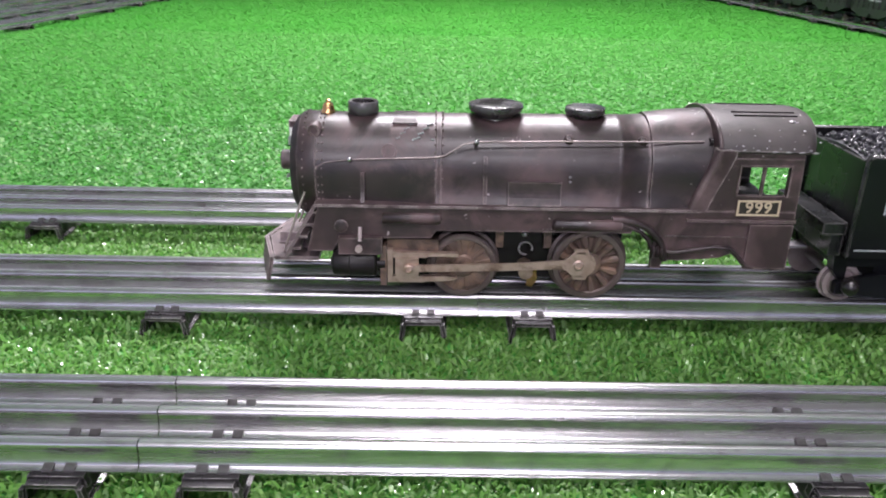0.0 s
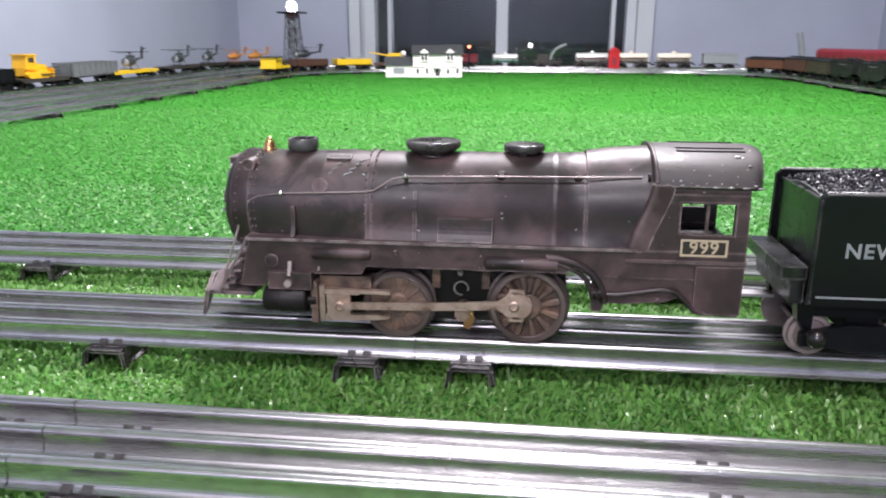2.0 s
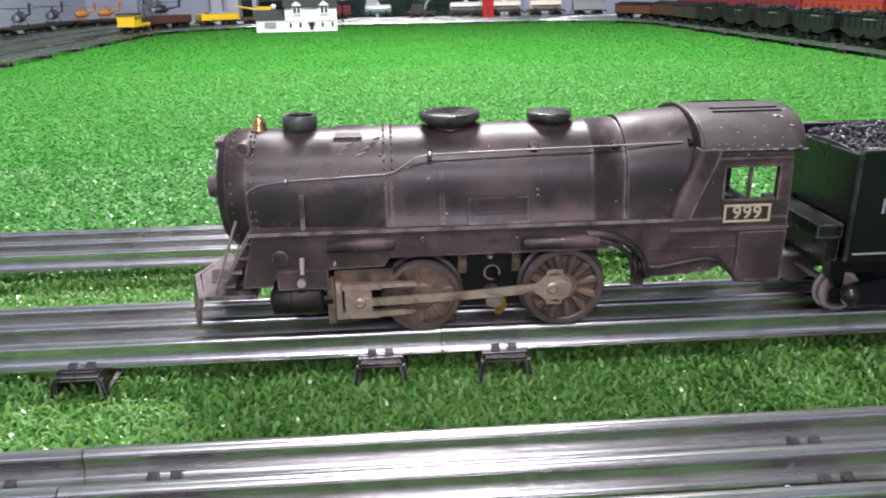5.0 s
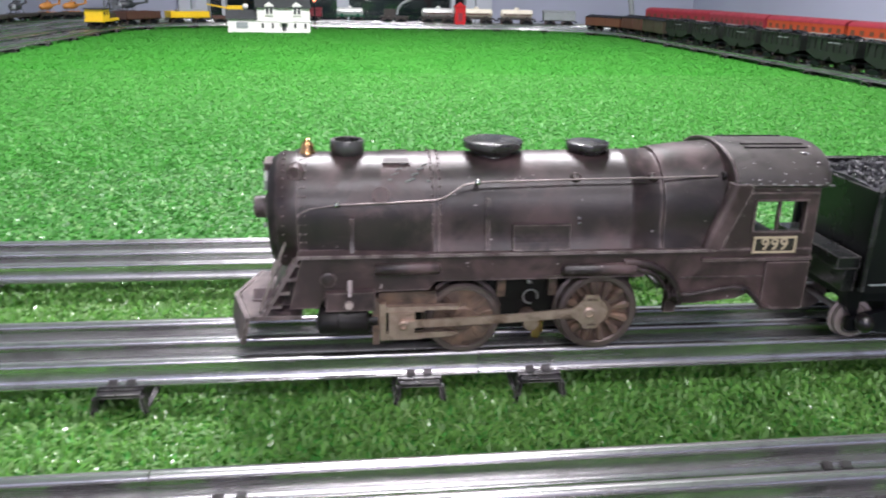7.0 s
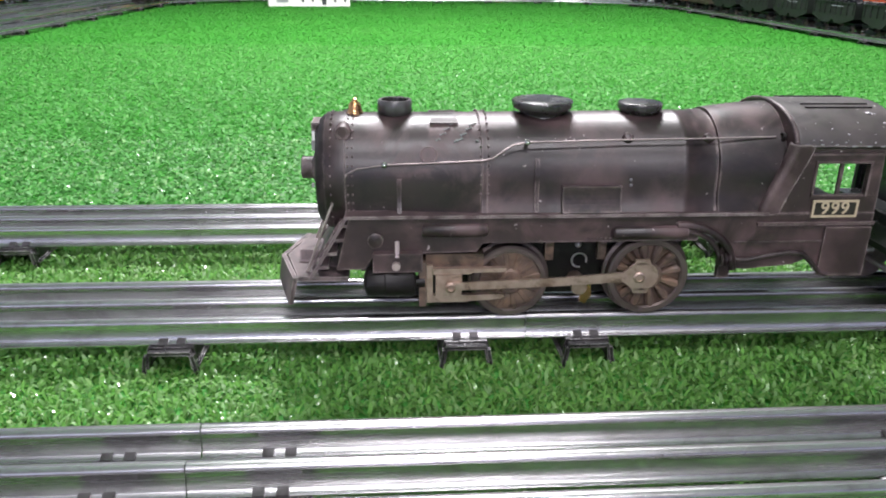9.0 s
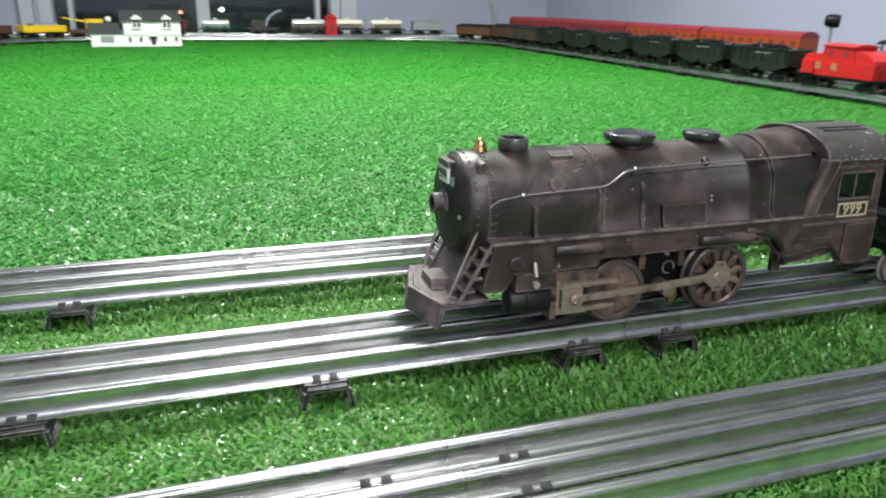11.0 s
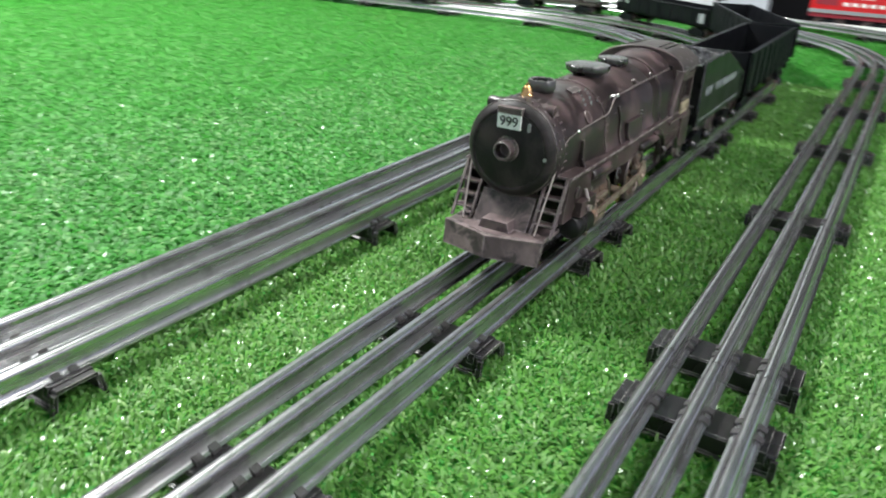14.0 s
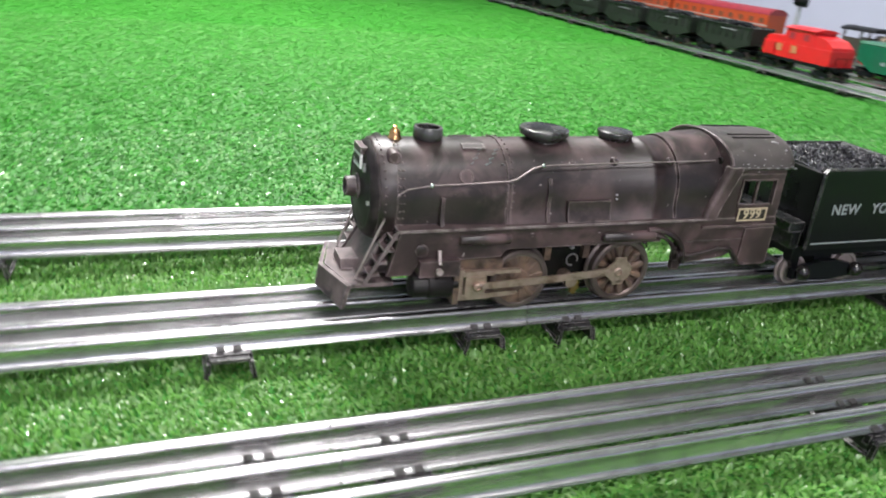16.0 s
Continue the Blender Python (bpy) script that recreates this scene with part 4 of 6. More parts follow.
# running boards and side skirts
SKIRT = [(-0.0650, 0.0540), (-0.0700, 0.0345), (-0.0600, 0.0345), (-0.0565, 0.0400), (-0.0200, 0.0408), (-0.0180, 0.0440), (0.0600, 0.0440),
         (0.0625, 0.0480), (0.0660, 0.0478), (0.0695, 0.0430), (0.0695, 0.0292), (0.0735, 0.0292), (0.0745, 0.0330), (0.0800, 0.0326), (0.0970, 0.0342), (0.1030, 0.0366), (0.1068, 0.0312), (0.1100, 0.0292),
         (0.1238, 0.0290), (0.1248, 0.0540)]
for s in (-1, 1):
    part("running_board", bbox(-0.0665, 0.0850, min(s * 0.0195, s * 0.0262), max(s * 0.0195, s * 0.0262), 0.0536, 0.0547, 0.0003), M_LEDGE, loco)
    part("side_skirt", soften(prism(bmesh.new(), SKIRT, min(s * 0.0226, s * 0.0252), max(s * 0.0226, s * 0.0252)), 0.0003), M_LOCOCLEAN, loco)
    bm = bmesh.new()
    lathe(bm, (0.0288, s * 0.0252, 0.0474), X, [(0.0008, -0.0006), (0.0020, 0), (0.0025, 0.0008), (0.0025, 0.0262), (0.0022, 0.0272)], 18)
    part("air_reservoir", bm, M_LOCO, loco, smooth=40)
    bm = bmesh.new()
    lathe(bm, (-0.0395, s * 0.0246, 0.0490), X, [(0.0020, 0), (0.0025, 0.0006), (0.0025, 0.0222), (0.0020, 0.0232), (0.0008, 0.0236)], 18)
    part("air_tank", bm, M_LOCO, loco, smooth=40)
    bm = bmesh.new()
    tube(bm, [(0.0520, s * 0.0254, 0.0500), (0.0560, s * 0.0256, 0.0500), (0.0610, s * 0.0258, 0.0491), (0.0655, s * 0.0259, 0.0472), (0.0690, s * 0.0259, 0.0446), (0.0718, s * 0.0259, 0.0412), (0.0736, s * 0.0259, 0.0374), (0.0745, s * 0.0258, 0.0330)], 0.0015, 10)
    part("pipe", bm, M_LOCO, loco, smooth=60)
    bm = bmesh.new()
    tube(bm, [(0.0560, s * 0.0250, 0.0478), (0.0605, s * 0.0252, 0.0466), (0.0645, s * 0.0252, 0.0445), (0.0675, s * 0.0252, 0.0415), (0.0692, s * 0.0252, 0.0380), (0.0700, s * 0.0252, 0.0340)], 0.0010, 8)
    part("pipe", bm, M_LOCO, loco, smooth=60)
    bm = bmesh.new()
    tube(bm, [(0.0700, s * 0.0256, 0.0368), (0.0790, s * 0.0258, 0.0364), (0.0880, s * 0.0258, 0.0380), (0.0950, s * 0.0258, 0.0392), (0.1005, s * 0.0258, 0.0385),
              (0.1048, s * 0.0258, 0.0345), (0.1078, s * 0.0258, 0.0312), (0.1115, s * 0.0258, 0.0302)], 0.0010, 8)
    part("pipe", bm, M_LOCO, loco, smooth=60)
    bm = bmesh.new()
    for i, x in enumerate((0.0690, 0.0706, 0.0720)):
        lathe(bm, (x, s * 0.0262, 0.0368), X, [(0.0022, 0), (0.0026, 0.0005), (0.0022, 0.0010)], 14)
    part("injector", bm, M_LOCO, loco, smooth=40)
    part("skirt_line", bbox(0.0740, 0.1075, min(s * 0.0250, s * 0.0256), max(s * 0.0250, s * 0.0256), 0.0430, 0.0436, 0.0001), M_LOCO, loco)
    part("step_plate", bbox(0.1070, 0.1244, min(s * 0.0250, s * 0.0262), max(s * 0.0250, s * 0.0262), 0.0300, 0.0490, 0.0006), M_LOCOCLEAN, loco)
    part("cab_sill", bbox(0.0815, 0.1250, min(s * 0.0244, s * 0.0262), max(s * 0.0244, s * 0.0262), 0.0497, 0.0509, 0.0003), M_LOCOCLEAN, loco)
    bm = bmesh.new()
    for i in range(7):
        ball(bm, (0.0200 + 0.0016 * i, s * 0.0253, 0.0453), 0.00035, 5, 4)
    tagged(part("rivets", bm, M_LOCO, loco), kind="stuff")

    # pilot ladder and handrail
    bm = bmesh.new()
    for y in (0.0150, 0.0244):
        prism(bm, [(-0.0800, 0.0308), (-0.0788, 0.0308), (-0.0650, 0.0545), (-0.0664, 0.0545)], s * y - 0.0006, s * y + 0.0006)
    part("ladder_rail", bm, M_PILOT, loco)
    for i in range(4):
        z = 0.0345 + 0.0052 * i
        x = -0.0788 + 0.0132 * (z - 0.0308) / 0.0237
        part("step", bbox(x - 0.0006, x + 0.0040, min(s * 0.0150, s * 0.0244), max(s * 0.0150, s * 0.0244), z, z + 0.0010, 0.0002), M_LEDGE, loco)
    bm = bmesh.new()
    tube(bm, [(-0.0812, s * 0.0176, 0.0310), (-0.0770, s * 0.0186, 0.0420), (-0.0715, s * 0.0198, 0.0560), (-0.0678, s * 0.0205, 0.0650), (-0.0655, s * 0.0208, 0.0684)], 0.0005, 8)
    part("stanchion", bm, M_STANCHION, loco, "bare wire stanchion", smooth=60)
    bm = bmesh.new()
    tube(bm, [(-0.0655, s * 0.0208, 0.0684), (-0.0620, s * 0.0208, 0.0702), (-0.0524, s * 0.0210, 0.0716), (-0.0185, s * 0.0213, 0.0730), (-0.0150, s * 0.0212, 0.0738), (-0.0078, s * 0.0202, 0.0782),
              (-0.0028, s * 0.0197, 0.0791), (0.0325, s * 0.0190, 0.0797), (0.0630, s * 0.0190, 0.0801), (0.0862, s * 0.0190, 0.0806)], 0.00036, 8)
    part("handrail", bm, M_HANDRAIL, loco, "thin dusty wire handrail", smooth=60)
    for x, y, z in ((-0.0524, 0.0210, 0.0716), (-0.0028, 0.0197, 0.0791)):
        bm = bmesh.new()
        ball(bm, (x, s * y, z), 0.0011, 10, 6)
        cyl(bm, (x, s * (y - 0.0050), z - 0.0016), (x, s * y, z), 0.0007, 8)
        part("handrail_knob", bm, M_KNOB, loco, smooth=60)
    part("cab_port", lathe(bmesh.new(), (0.0895, s * 0.0190, 0.0806), -X, [(0.0016, 0), (0.0016, 0.0012), (0.0010, 0.0012), (0.0008, 0.0002)], 12), M_LOCODARK, loco)

    # cylinder, crosshead guide, rods
    bm = bmesh.new()
    lathe(bm, (-0.0600, s * 0.0248, 0.0294), X, [(0.0020, -0.0006), (0.0036, 0), (0.0048, 0.0005), (0.0052, 0.0012), (0.0052, 0.0070), (0.0056, 0.0074), (0.0056, 0.0170), (0.0050, 0.0178), (0.0022, 0.0182), (0.0022, 0.0215)], 28)
    # the shade this cylinder lies in is painted by its near-black material
    part("cylinder", bm, M_LOCODARK, loco, "black cylinder with its shade put into the colour", smooth=40)
    part("valve_chest", bbox(-0.0570, -0.0395, min(s * 0.0205, s * 0.0285), max(s * 0.0205, s * 0.0285), 0.0345, 0.0415, 0.0010), M_LOCO, loco)
    bm = bmesh.new()
    cyl(bm, (-0.0488, s * 0.0285, 0.0372), (-0.0488, s * 0.0300, 0.0372), 0.0015, 10)
    cyl(bm, (-0.0484, s * 0.0282, 0.0400), (-0.0484, s * 0.0262, 0.0455), 0.0009, 8)
    part("drain_cock", bm, M_STANCHION, loco, smooth=40)
    bm = bmesh.new()
    lathe(bm, (-0.0560, s * 0.0248, 0.0455), Y * s, [(0.0028, 0), (0.0028, 0.0012), (0.0020, 0.0016)], 14)
    part("chest_boss", bm, M_LOCO, loco, smooth=40)
    bm = bmesh.new()
    ya, yb = sorted((s * 0.0218, s * 0.0242))
    box(bm, -0.0378, -0.0356, ya, yb, 0.0205, 0.0350)
    box(bm, -0.0360, -0.0215, ya, yb, 0.0316, 0.0338)
    box(bm, -0.0220, -0.0088, ya, yb, 0.0322, 0.0337)
    box(bm, -0.0360, -0.0225, ya, yb, 0.0206, 0.0232)
    prism(bm, [(-0.0230, 0.0210), (-0.0150, 0.0212), (-0.0104, 0.0218), (-0.0090, 0.0226), (-0.0104, 0.0233), (-0.0150, 0.0235), (-0.0230, 0.0232)], ya, yb)
    part("crosshead_guide", soften(bm, 0.0003), M_NICKEL, loco, "dull brass crosshead guide")
    part("cylinder_back_plate", bbox(-0.0406, -0.0380, min(s * 0.0190, s * 0.0262), max(s * 0.0190, s * 0.0262), 0.0200, 0.0372, 0.0006), M_WHEEL, loco, "rusty brown plate behind the cylinder")
    part("guide_yoke", bbox(-0.0380, -0.0170, min(s * 0.0150, s * 0.0216), max(s * 0.0150, s * 0.0216), 0.0338, 0.0386, 0.0006), M_WHEEL, loco)
    bm = bmesh.new()
    ya, yb = sorted((s * 0.0222, s * 0.0246))
    box(bm, -0.0346, -0.0250, ya, yb, 0.0233, 0.0315)
    cyl(bm, (-0.0292, s * 0.0240, 0.0272), (-0.0292, s * 0.0258, 0.0272), 0.0019, 14)
    part("crosshead", soften(bm, 0.0003), M_NICKEL, loco)
    bm = bmesh.new()
    ya, yb = sorted((s * 0.0247, s * 0.0257))
    big_end = [(0.0410 + 0.0064 * math.cos(radians(k)), 0.0302 + 0.0055 * math.sin(radians(k))) for k in (-150, -125, -100, -80, -55, -38, -15, 15, 38, 55, 80, 100, 125, 150)]
    prism(bm, [(-0.0292, 0.0258), (0.0095, 0.0269), (0.0340, 0.0282)] + big_end + [(0.0340, 0.0318), (0.0095, 0.0301), (-0.0292, 0.0287)], ya, yb)
    prism(bm, [(0.0378, 0.0350), (0.0442, 0.0350), (0.0436, 0.0370), (0.0384, 0.0370)], ya, yb)
    prism(bm, [(0.0378, 0.0254), (0.0442, 0.0254), (0.0436, 0.0236), (0.0384, 0.0236)], ya, yb)
    lathe(bm, (0.0402, s * 0.0255, 0.0300), Y * s, [(0.0022, 0), (0.0022, 0.0006), (0.0015, 0.0009), (0.0013, 0.0004), (0.0003, 0.0004)], 14)
    lathe(bm, (-0.0292, s * 0.0255, 0.0272), Y * s, [(0.0021, 0), (0.0021, 0.0008), (0.0013, 0.0012), (0.0011, 0.0005), (0.0003, 0.0005)], 14)
    part("main_rod", soften(bm, 0.0002), M_NICKEL, loco, "dull nickel main rod")


def driver(x, r, s, spokes=12, disc=0.0022):
    zc = ZR + r - 0.0002
    o = Vector((x, s * 0.0141, zc))
    bm = bmesh.new()
    lathe(bm, o, Y * s, [(r * 0.80, 0), (r + 0.0012, 0), (r + 0.0012, 0.0009), (r, 0.0016), (r, 0.0052), (r - 0.0007, 0.0058), (r * 0.84, 0.0058), (r * 0.80, 0.0050)], 44, False)
    w = part("driving_wheel", bm, M_TYRE, loco, "rusty brown spoked driving wheel", smooth=30)
    bm = bmesh.new()
    lathe(bm, o + Y * s * 0.001, Y * s, [(r * 0.86, 0), (r * 0.86, disc), (r * 0.2, disc)], 36)
    for i in range(spokes):
        k = 2 * math.pi * i / spokes + 0.2
        d = Vector((math.cos(k), 0, math.sin(k)))
        e = Vector((-math.sin(k), 0, math.cos(k)))
        lps = []
        for f, half in ((0.30, 0.0009), (0.45, 0.0012), (0.62, 0.0018), (0.74, 0.0019), (0.82, 0.0013)):
            c = o + d * r * f
            lps.append([c + e * half * u + Y * s * w for u, w in ((-1, 0.0022), (1, 0.0022), (0.9, 0.0046), (0.45, 0.0054), (-0.45, 0.0054), (-0.9, 0.0046))])
        rings(bm, lps)
    lathe(bm, o, Y * s, [(r * 0.36, 0.002), (r * 0.36, 0.0052), (r * 0.30, 0.0060), (r * 0.12, 0.0062), (r * 0.10, 0.0075), (0.0003, 0.0076)], 24)
    part("spokes", bm, M_WHEEL, w, smooth=35)


for s in (-1, 1):
    driver(-0.0066, 0.0141, s, 12, 0.0041)
    driver(0.0456, 0.0154, s)
    bm = bmesh.new()
    cyl(bm, (0.0402, s * 0.0200, 0.0300), (0.0402, s * 0.0250, 0.0300), 0.0016, 10)
    part("crank_pin", bm, M_CLIP, loco)
for x, r in ((-0.0066, 0.0141), (0.0456, 0.0154)):
    bm = bmesh.new()
    cyl(bm, (x, -0.0165, ZR + r), (x, 0.0165, ZR + r), 0.0022, 12)
    part("axle", bm, M_TYRE, loco)
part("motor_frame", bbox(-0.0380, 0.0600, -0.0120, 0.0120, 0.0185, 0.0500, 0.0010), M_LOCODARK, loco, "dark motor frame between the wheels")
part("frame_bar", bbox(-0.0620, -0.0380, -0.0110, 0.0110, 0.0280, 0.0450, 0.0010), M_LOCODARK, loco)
part("drawbar", bbox(0.1180, 0.1440, -0.0030, 0.0030, 0.0300, 0.0312, 0.0003), M_CLIP, loco, "flat steel drawbar")
# pickup parts hanging between the wheels
bm = bmesh.new()
prism(bm, [(0.0205, 0.0285), (0.0238, 0.0275), (0.0245, 0.0205), (0.0222, 0.0172), (0.0200, 0.0182)], -0.0200, -0.0190)
part("pickup_plate", soften(bm, 0.0003), M_BRASS, loco, "yellow brass pickup plate")
bm = bmesh.new()
cyl(bm, (0.0195, -0.0120, 0.0245), (0.0195, -0.0210, 0.0240), 0.0030, 14)
part("pickup_roller", bm, M_NICKEL, loco, smooth=40)
bm = bmesh.new()
tube(bm, [(0.0190 + 0.0028 * math.cos(radians(k)), -0.0190, 0.0345 + 0.0028 * math.sin(radians(k))) for k in range(-20, 290, 20)], 0.0004, 6)
ball(bm, (0.0185, -0.0180, 0.0405), 0.0013, 8, 6)
part("brush_spring", bm, M_CLIP, loco, smooth=60)
bm = bmesh.new()
for x in (0.0085, 0.0285):
    box(bm, x - 0.0016, x + 0.0016, -0.0150, -0.0122, 0.0330, 0.0430)
part("brush_holder", soften(bm, 0.0003), M_WHEEL, loco)

# pilot: deck, pointed front beam, coupler pocket
bm = bmesh.new()
deck = [(-0.0842, 0.0228), (-0.0905, 0.0), (-0.0842, -0.0228), (-0.0660, -0.0228), (-0.0660, 0.0228)]
a = [bm.verts.new((x, y, 0.0292)) for x, y in deck]
b = [bm.verts.new((x, y, 0.0308)) for x, y in deck]
bm.faces.new(a), bm.faces.new(b[::-1])
for i in range(5):
    bm.faces.new((a[i], b[i], b[(i + 1) % 5], a[(i + 1) % 5]))
part("pilot_deck", soften(bm, 0.0003), M_PILOT, loco, "dusty pilot deck")
bm = bmesh.new()
for s in (-1, 1):
    fr = [((-0.0858, 0.0238), (-0.0930, 0.0)), ((-0.0840, 0.0238), (-0.0912, 0.0))]
    lo = [((-0.0880, 0.0232), (-0.0945, 0.0)), ((-0.0864, 0.0232), (-0.0929, 0.0))]
    for (p0, p1), (q0, q1) in ((fr[0], fr[1]),):
        v = [bm.verts.new((x, s * y, z)) for (x, y), z in ((p0, 0.0308), (p1, 0.0308), (q1, 0.0308), (q0, 0.0308), (lo[0][0], 0.0202), (lo[0][1], 0.0212), (lo[1][1], 0.0212), (lo[1][0], 0.0202))]
        for f in ((0, 1, 2, 3), (4, 7, 6, 5), (0, 4, 5, 1), (2, 6, 7, 3), (0, 3, 7, 4), (1, 5, 6, 2)):
            bm.faces.new([v[i] for i in f])
part("pilot_beam", soften(bm, 0.0003), M_PILOT, loco, "worn pointed pilot beam")
bm = bmesh.new()
prism_x(bm, [(-0.0075, 0.0308), (0.0075, 0.0308), (0.0060, 0.0350), (-0.0060, 0.0350)], -0.0850, -0.0765)
part("coupler_pocket", soften(bm, 0.0005), M_PILOT, loco)
part("pilot_bracket", prism(bmesh.new(), [(-0.0800, 0.0308), (-0.0660, 0.0308), (-0.0660, 0.0440), (-0.0715, 0.0440)], -0.0130, 0.0130), M_PILOT, loco)

# ---- tender ----
tender = thing("toy_tender", "satin black slope backed toy tender heaped with coal", "toy train")
bm = bmesh.new()
prism(bm, [(0.1500, 0.0352), (0.1500, 0.0725), (0.2075, 0.0725), (0.2075, 0.0755), (0.2130, 0.0755), (0.2620, 0.0595), (0.2850, 0.0520), (0.2850, 0.0352)], -0.0250, 0.0250)
part("body", soften(bm, 0.0012, 2), M_TENDER, tender, "satin black tender body with sloping back")
for s in (-1, 1):
    bm = prism(bmesh.new(), [(0.1478, 0.0352), (0.1478, 0.0755), (0.1498, 0.0775), (0.2128, 0.0775), (0.2850, 0.0540), (0.2858, 0.0352)], min(s * 0.0240, s * 0.0264), max(s * 0.0240, s * 0.0264))
    part("side_sheet", soften(bm, 0.0011, 2), M_TENDER, tender)
    bm = bmesh.new()
    tube(bm, [(0.1485, s * 0.0256, 0.0360), (0.1485, s * 0.0256, 0.0752), (0.1503, s * 0.0256, 0.0772), (0.2125, s * 0.0256, 0.0772), (0.2850, s * 0.0256, 0.0536)], 0.0010, 8)
    part("rim_bead", bm, M_APRON, tender, smooth=60)
    part("silver_line", bbox(0.1505, 0.2800, min(s * 0.0260, s * 0.0267), max(s * 0.0260, s * 0.0267), 0.0384, 0.0391, 0.0001), M_LETTER, tender, "thin silver line")
    letters("lettering", "NEW   YORK", 0.0076, 0.0001, M_LETTER, tender, pose(0.1825, s * 0.0265, 0.0564, 90, 0, 0 if s < 0 else 180), "silver grey capital letters", 1.12)
    for k in range(7):
        x = 0.2085 + 0.0062 * k
        part("lettering_bar", bbox(x, x + 0.0046, min(s * 0.0260, s * 0.0266), max(s * 0.0260, s * 0.0266), 0.0540, 0.0588, 0.0002), M_LETTER, tender, "silver grey bar")
    part("ladder_strap", bbox(0.2745, 0.2760, min(s * 0.0262, s * 0.0272), max(s * 0.0262, s * 0.0272), 0.0352, 0.0545, 0.0003), M_TENDER, tender)
part("front_wall", bbox(0.1496, 0.1513, -0.0240, 0.0240, 0.0352, 0.0745, 0.0005), M_APRON, tender)
part("rear_wall", bbox(0.2842, 0.2860, -0.0245, 0.0245, 0.0352, 0.0530, 0.0005), M_TENDER, tender)
part("coal_board", soften(prism(bmesh.new(), [(0.2040, 0.0720), (0.2056, 0.0720), (0.2112, 0.0782), (0.2096, 0.0782)], -0.0240, 0.0240), 0.0003), M_BLACKCAR, tender, "slanted board behind the coal")
bm = bmesh.new()
lathe(bm, (0.2600, 0, 0.0580), Z, [(0.0075, 0), (0.0075, 0.0090), (0.0082, 0.0092), (0.0082, 0.0112), (0.0070, 0.0122), (0.0006, 0.0126)], 24)
part("water_hatch", bm, M_TENDER, tender, "round black water hatch", smooth=40)
for i in range(3):
    x = 0.2230 + 0.0120 * i
    z = 0.0755 - (x - 0.2130) * 0.3265
    part("deck_rib", bbox(x - 0.0006, x + 0.0006, -0.0235, 0.0235, z - 0.0006, z + 0.0008, 0.0002), M_TENDER, tender)
bm = bmesh.new()
box(bm, 0.1385, 0.1480, -0.0225, 0.0225, 0.0440, 0.0490)
box(bm, 0.1428, 0.1480, -0.0215, 0.0215, 0.0345, 0.0442)
part("front_apron", soften(bm, 0.0010), M_APRON, tender, "black stepped footplate apron")
for s in (-1, 1):
    part("apron_bracket", soften(prism(bmesh.new(), [(0.1465, 0.0350), (0.1530, 0.0350), (0.1530, 0.0235), (0.1500, 0.0235), (0.1475, 0.0270)], min(s * 0.0150, s * 0.0205), max(s * 0.0150, s * 0.0205)), 0.0008), M_TENDER, tender)
part("frame", bbox(0.1480, 0.2850, -0.0200, 0.0200, 0.0290, 0.0352, 0.0008), M_BLACKCAR, tender)
rnd = random.Random(7)
bm = bmesh.new()
for i in range(1100):
    x = 0.1522 + 0.0555 * rnd.random()
    y = (rnd.random() - 0.5) * 0.0470
    z = 0.0730 + 0.0085 * (1 - (y / 0.028) ** 2) * (0.45 + 0.55 * math.sin((x - 0.150) / 0.060 * math.pi)) * rnd.uniform(0.8, 1.0)
    m = Matrix.Translation((x, y, z)) @ Euler([rnd.random() * 6 for _ in range(3)]).to_matrix().to_4x4() @ Matrix.Diagonal((rnd.uniform(0.0008, 0.0020), rnd.uniform(0.0005, 0.0010), rnd.uniform(0.0005, 0.0010), 1))
    bmesh.ops.create_icosphere(bm, subdivisions=1, radius=1.0, matrix=m)
tagged(part("coal", bm, M_COAL, tender, "heap of black coal lumps"), kind="stuff")
bm = bmesh.new()
rings(bm, [[(x, y, 0.0722 + (0.0075 * (1 - (y / 0.028) ** 2) * (0.45 + 0.55 * math.sin(max(0.0, min(1.0, (x - 0.150) / 0.060)) * math.pi)) if k else 0))
            for k, y in [(1, -0.024 + 0.006 * j) for j in range(9)] + [(0, 0.024), (0, -0.024)]] for x in (0.1512, 0.158, 0.166, 0.174, 0.182, 0.190, 0.198, 0.2070)])
part("coal_bed", bm, M_COAL, tender)


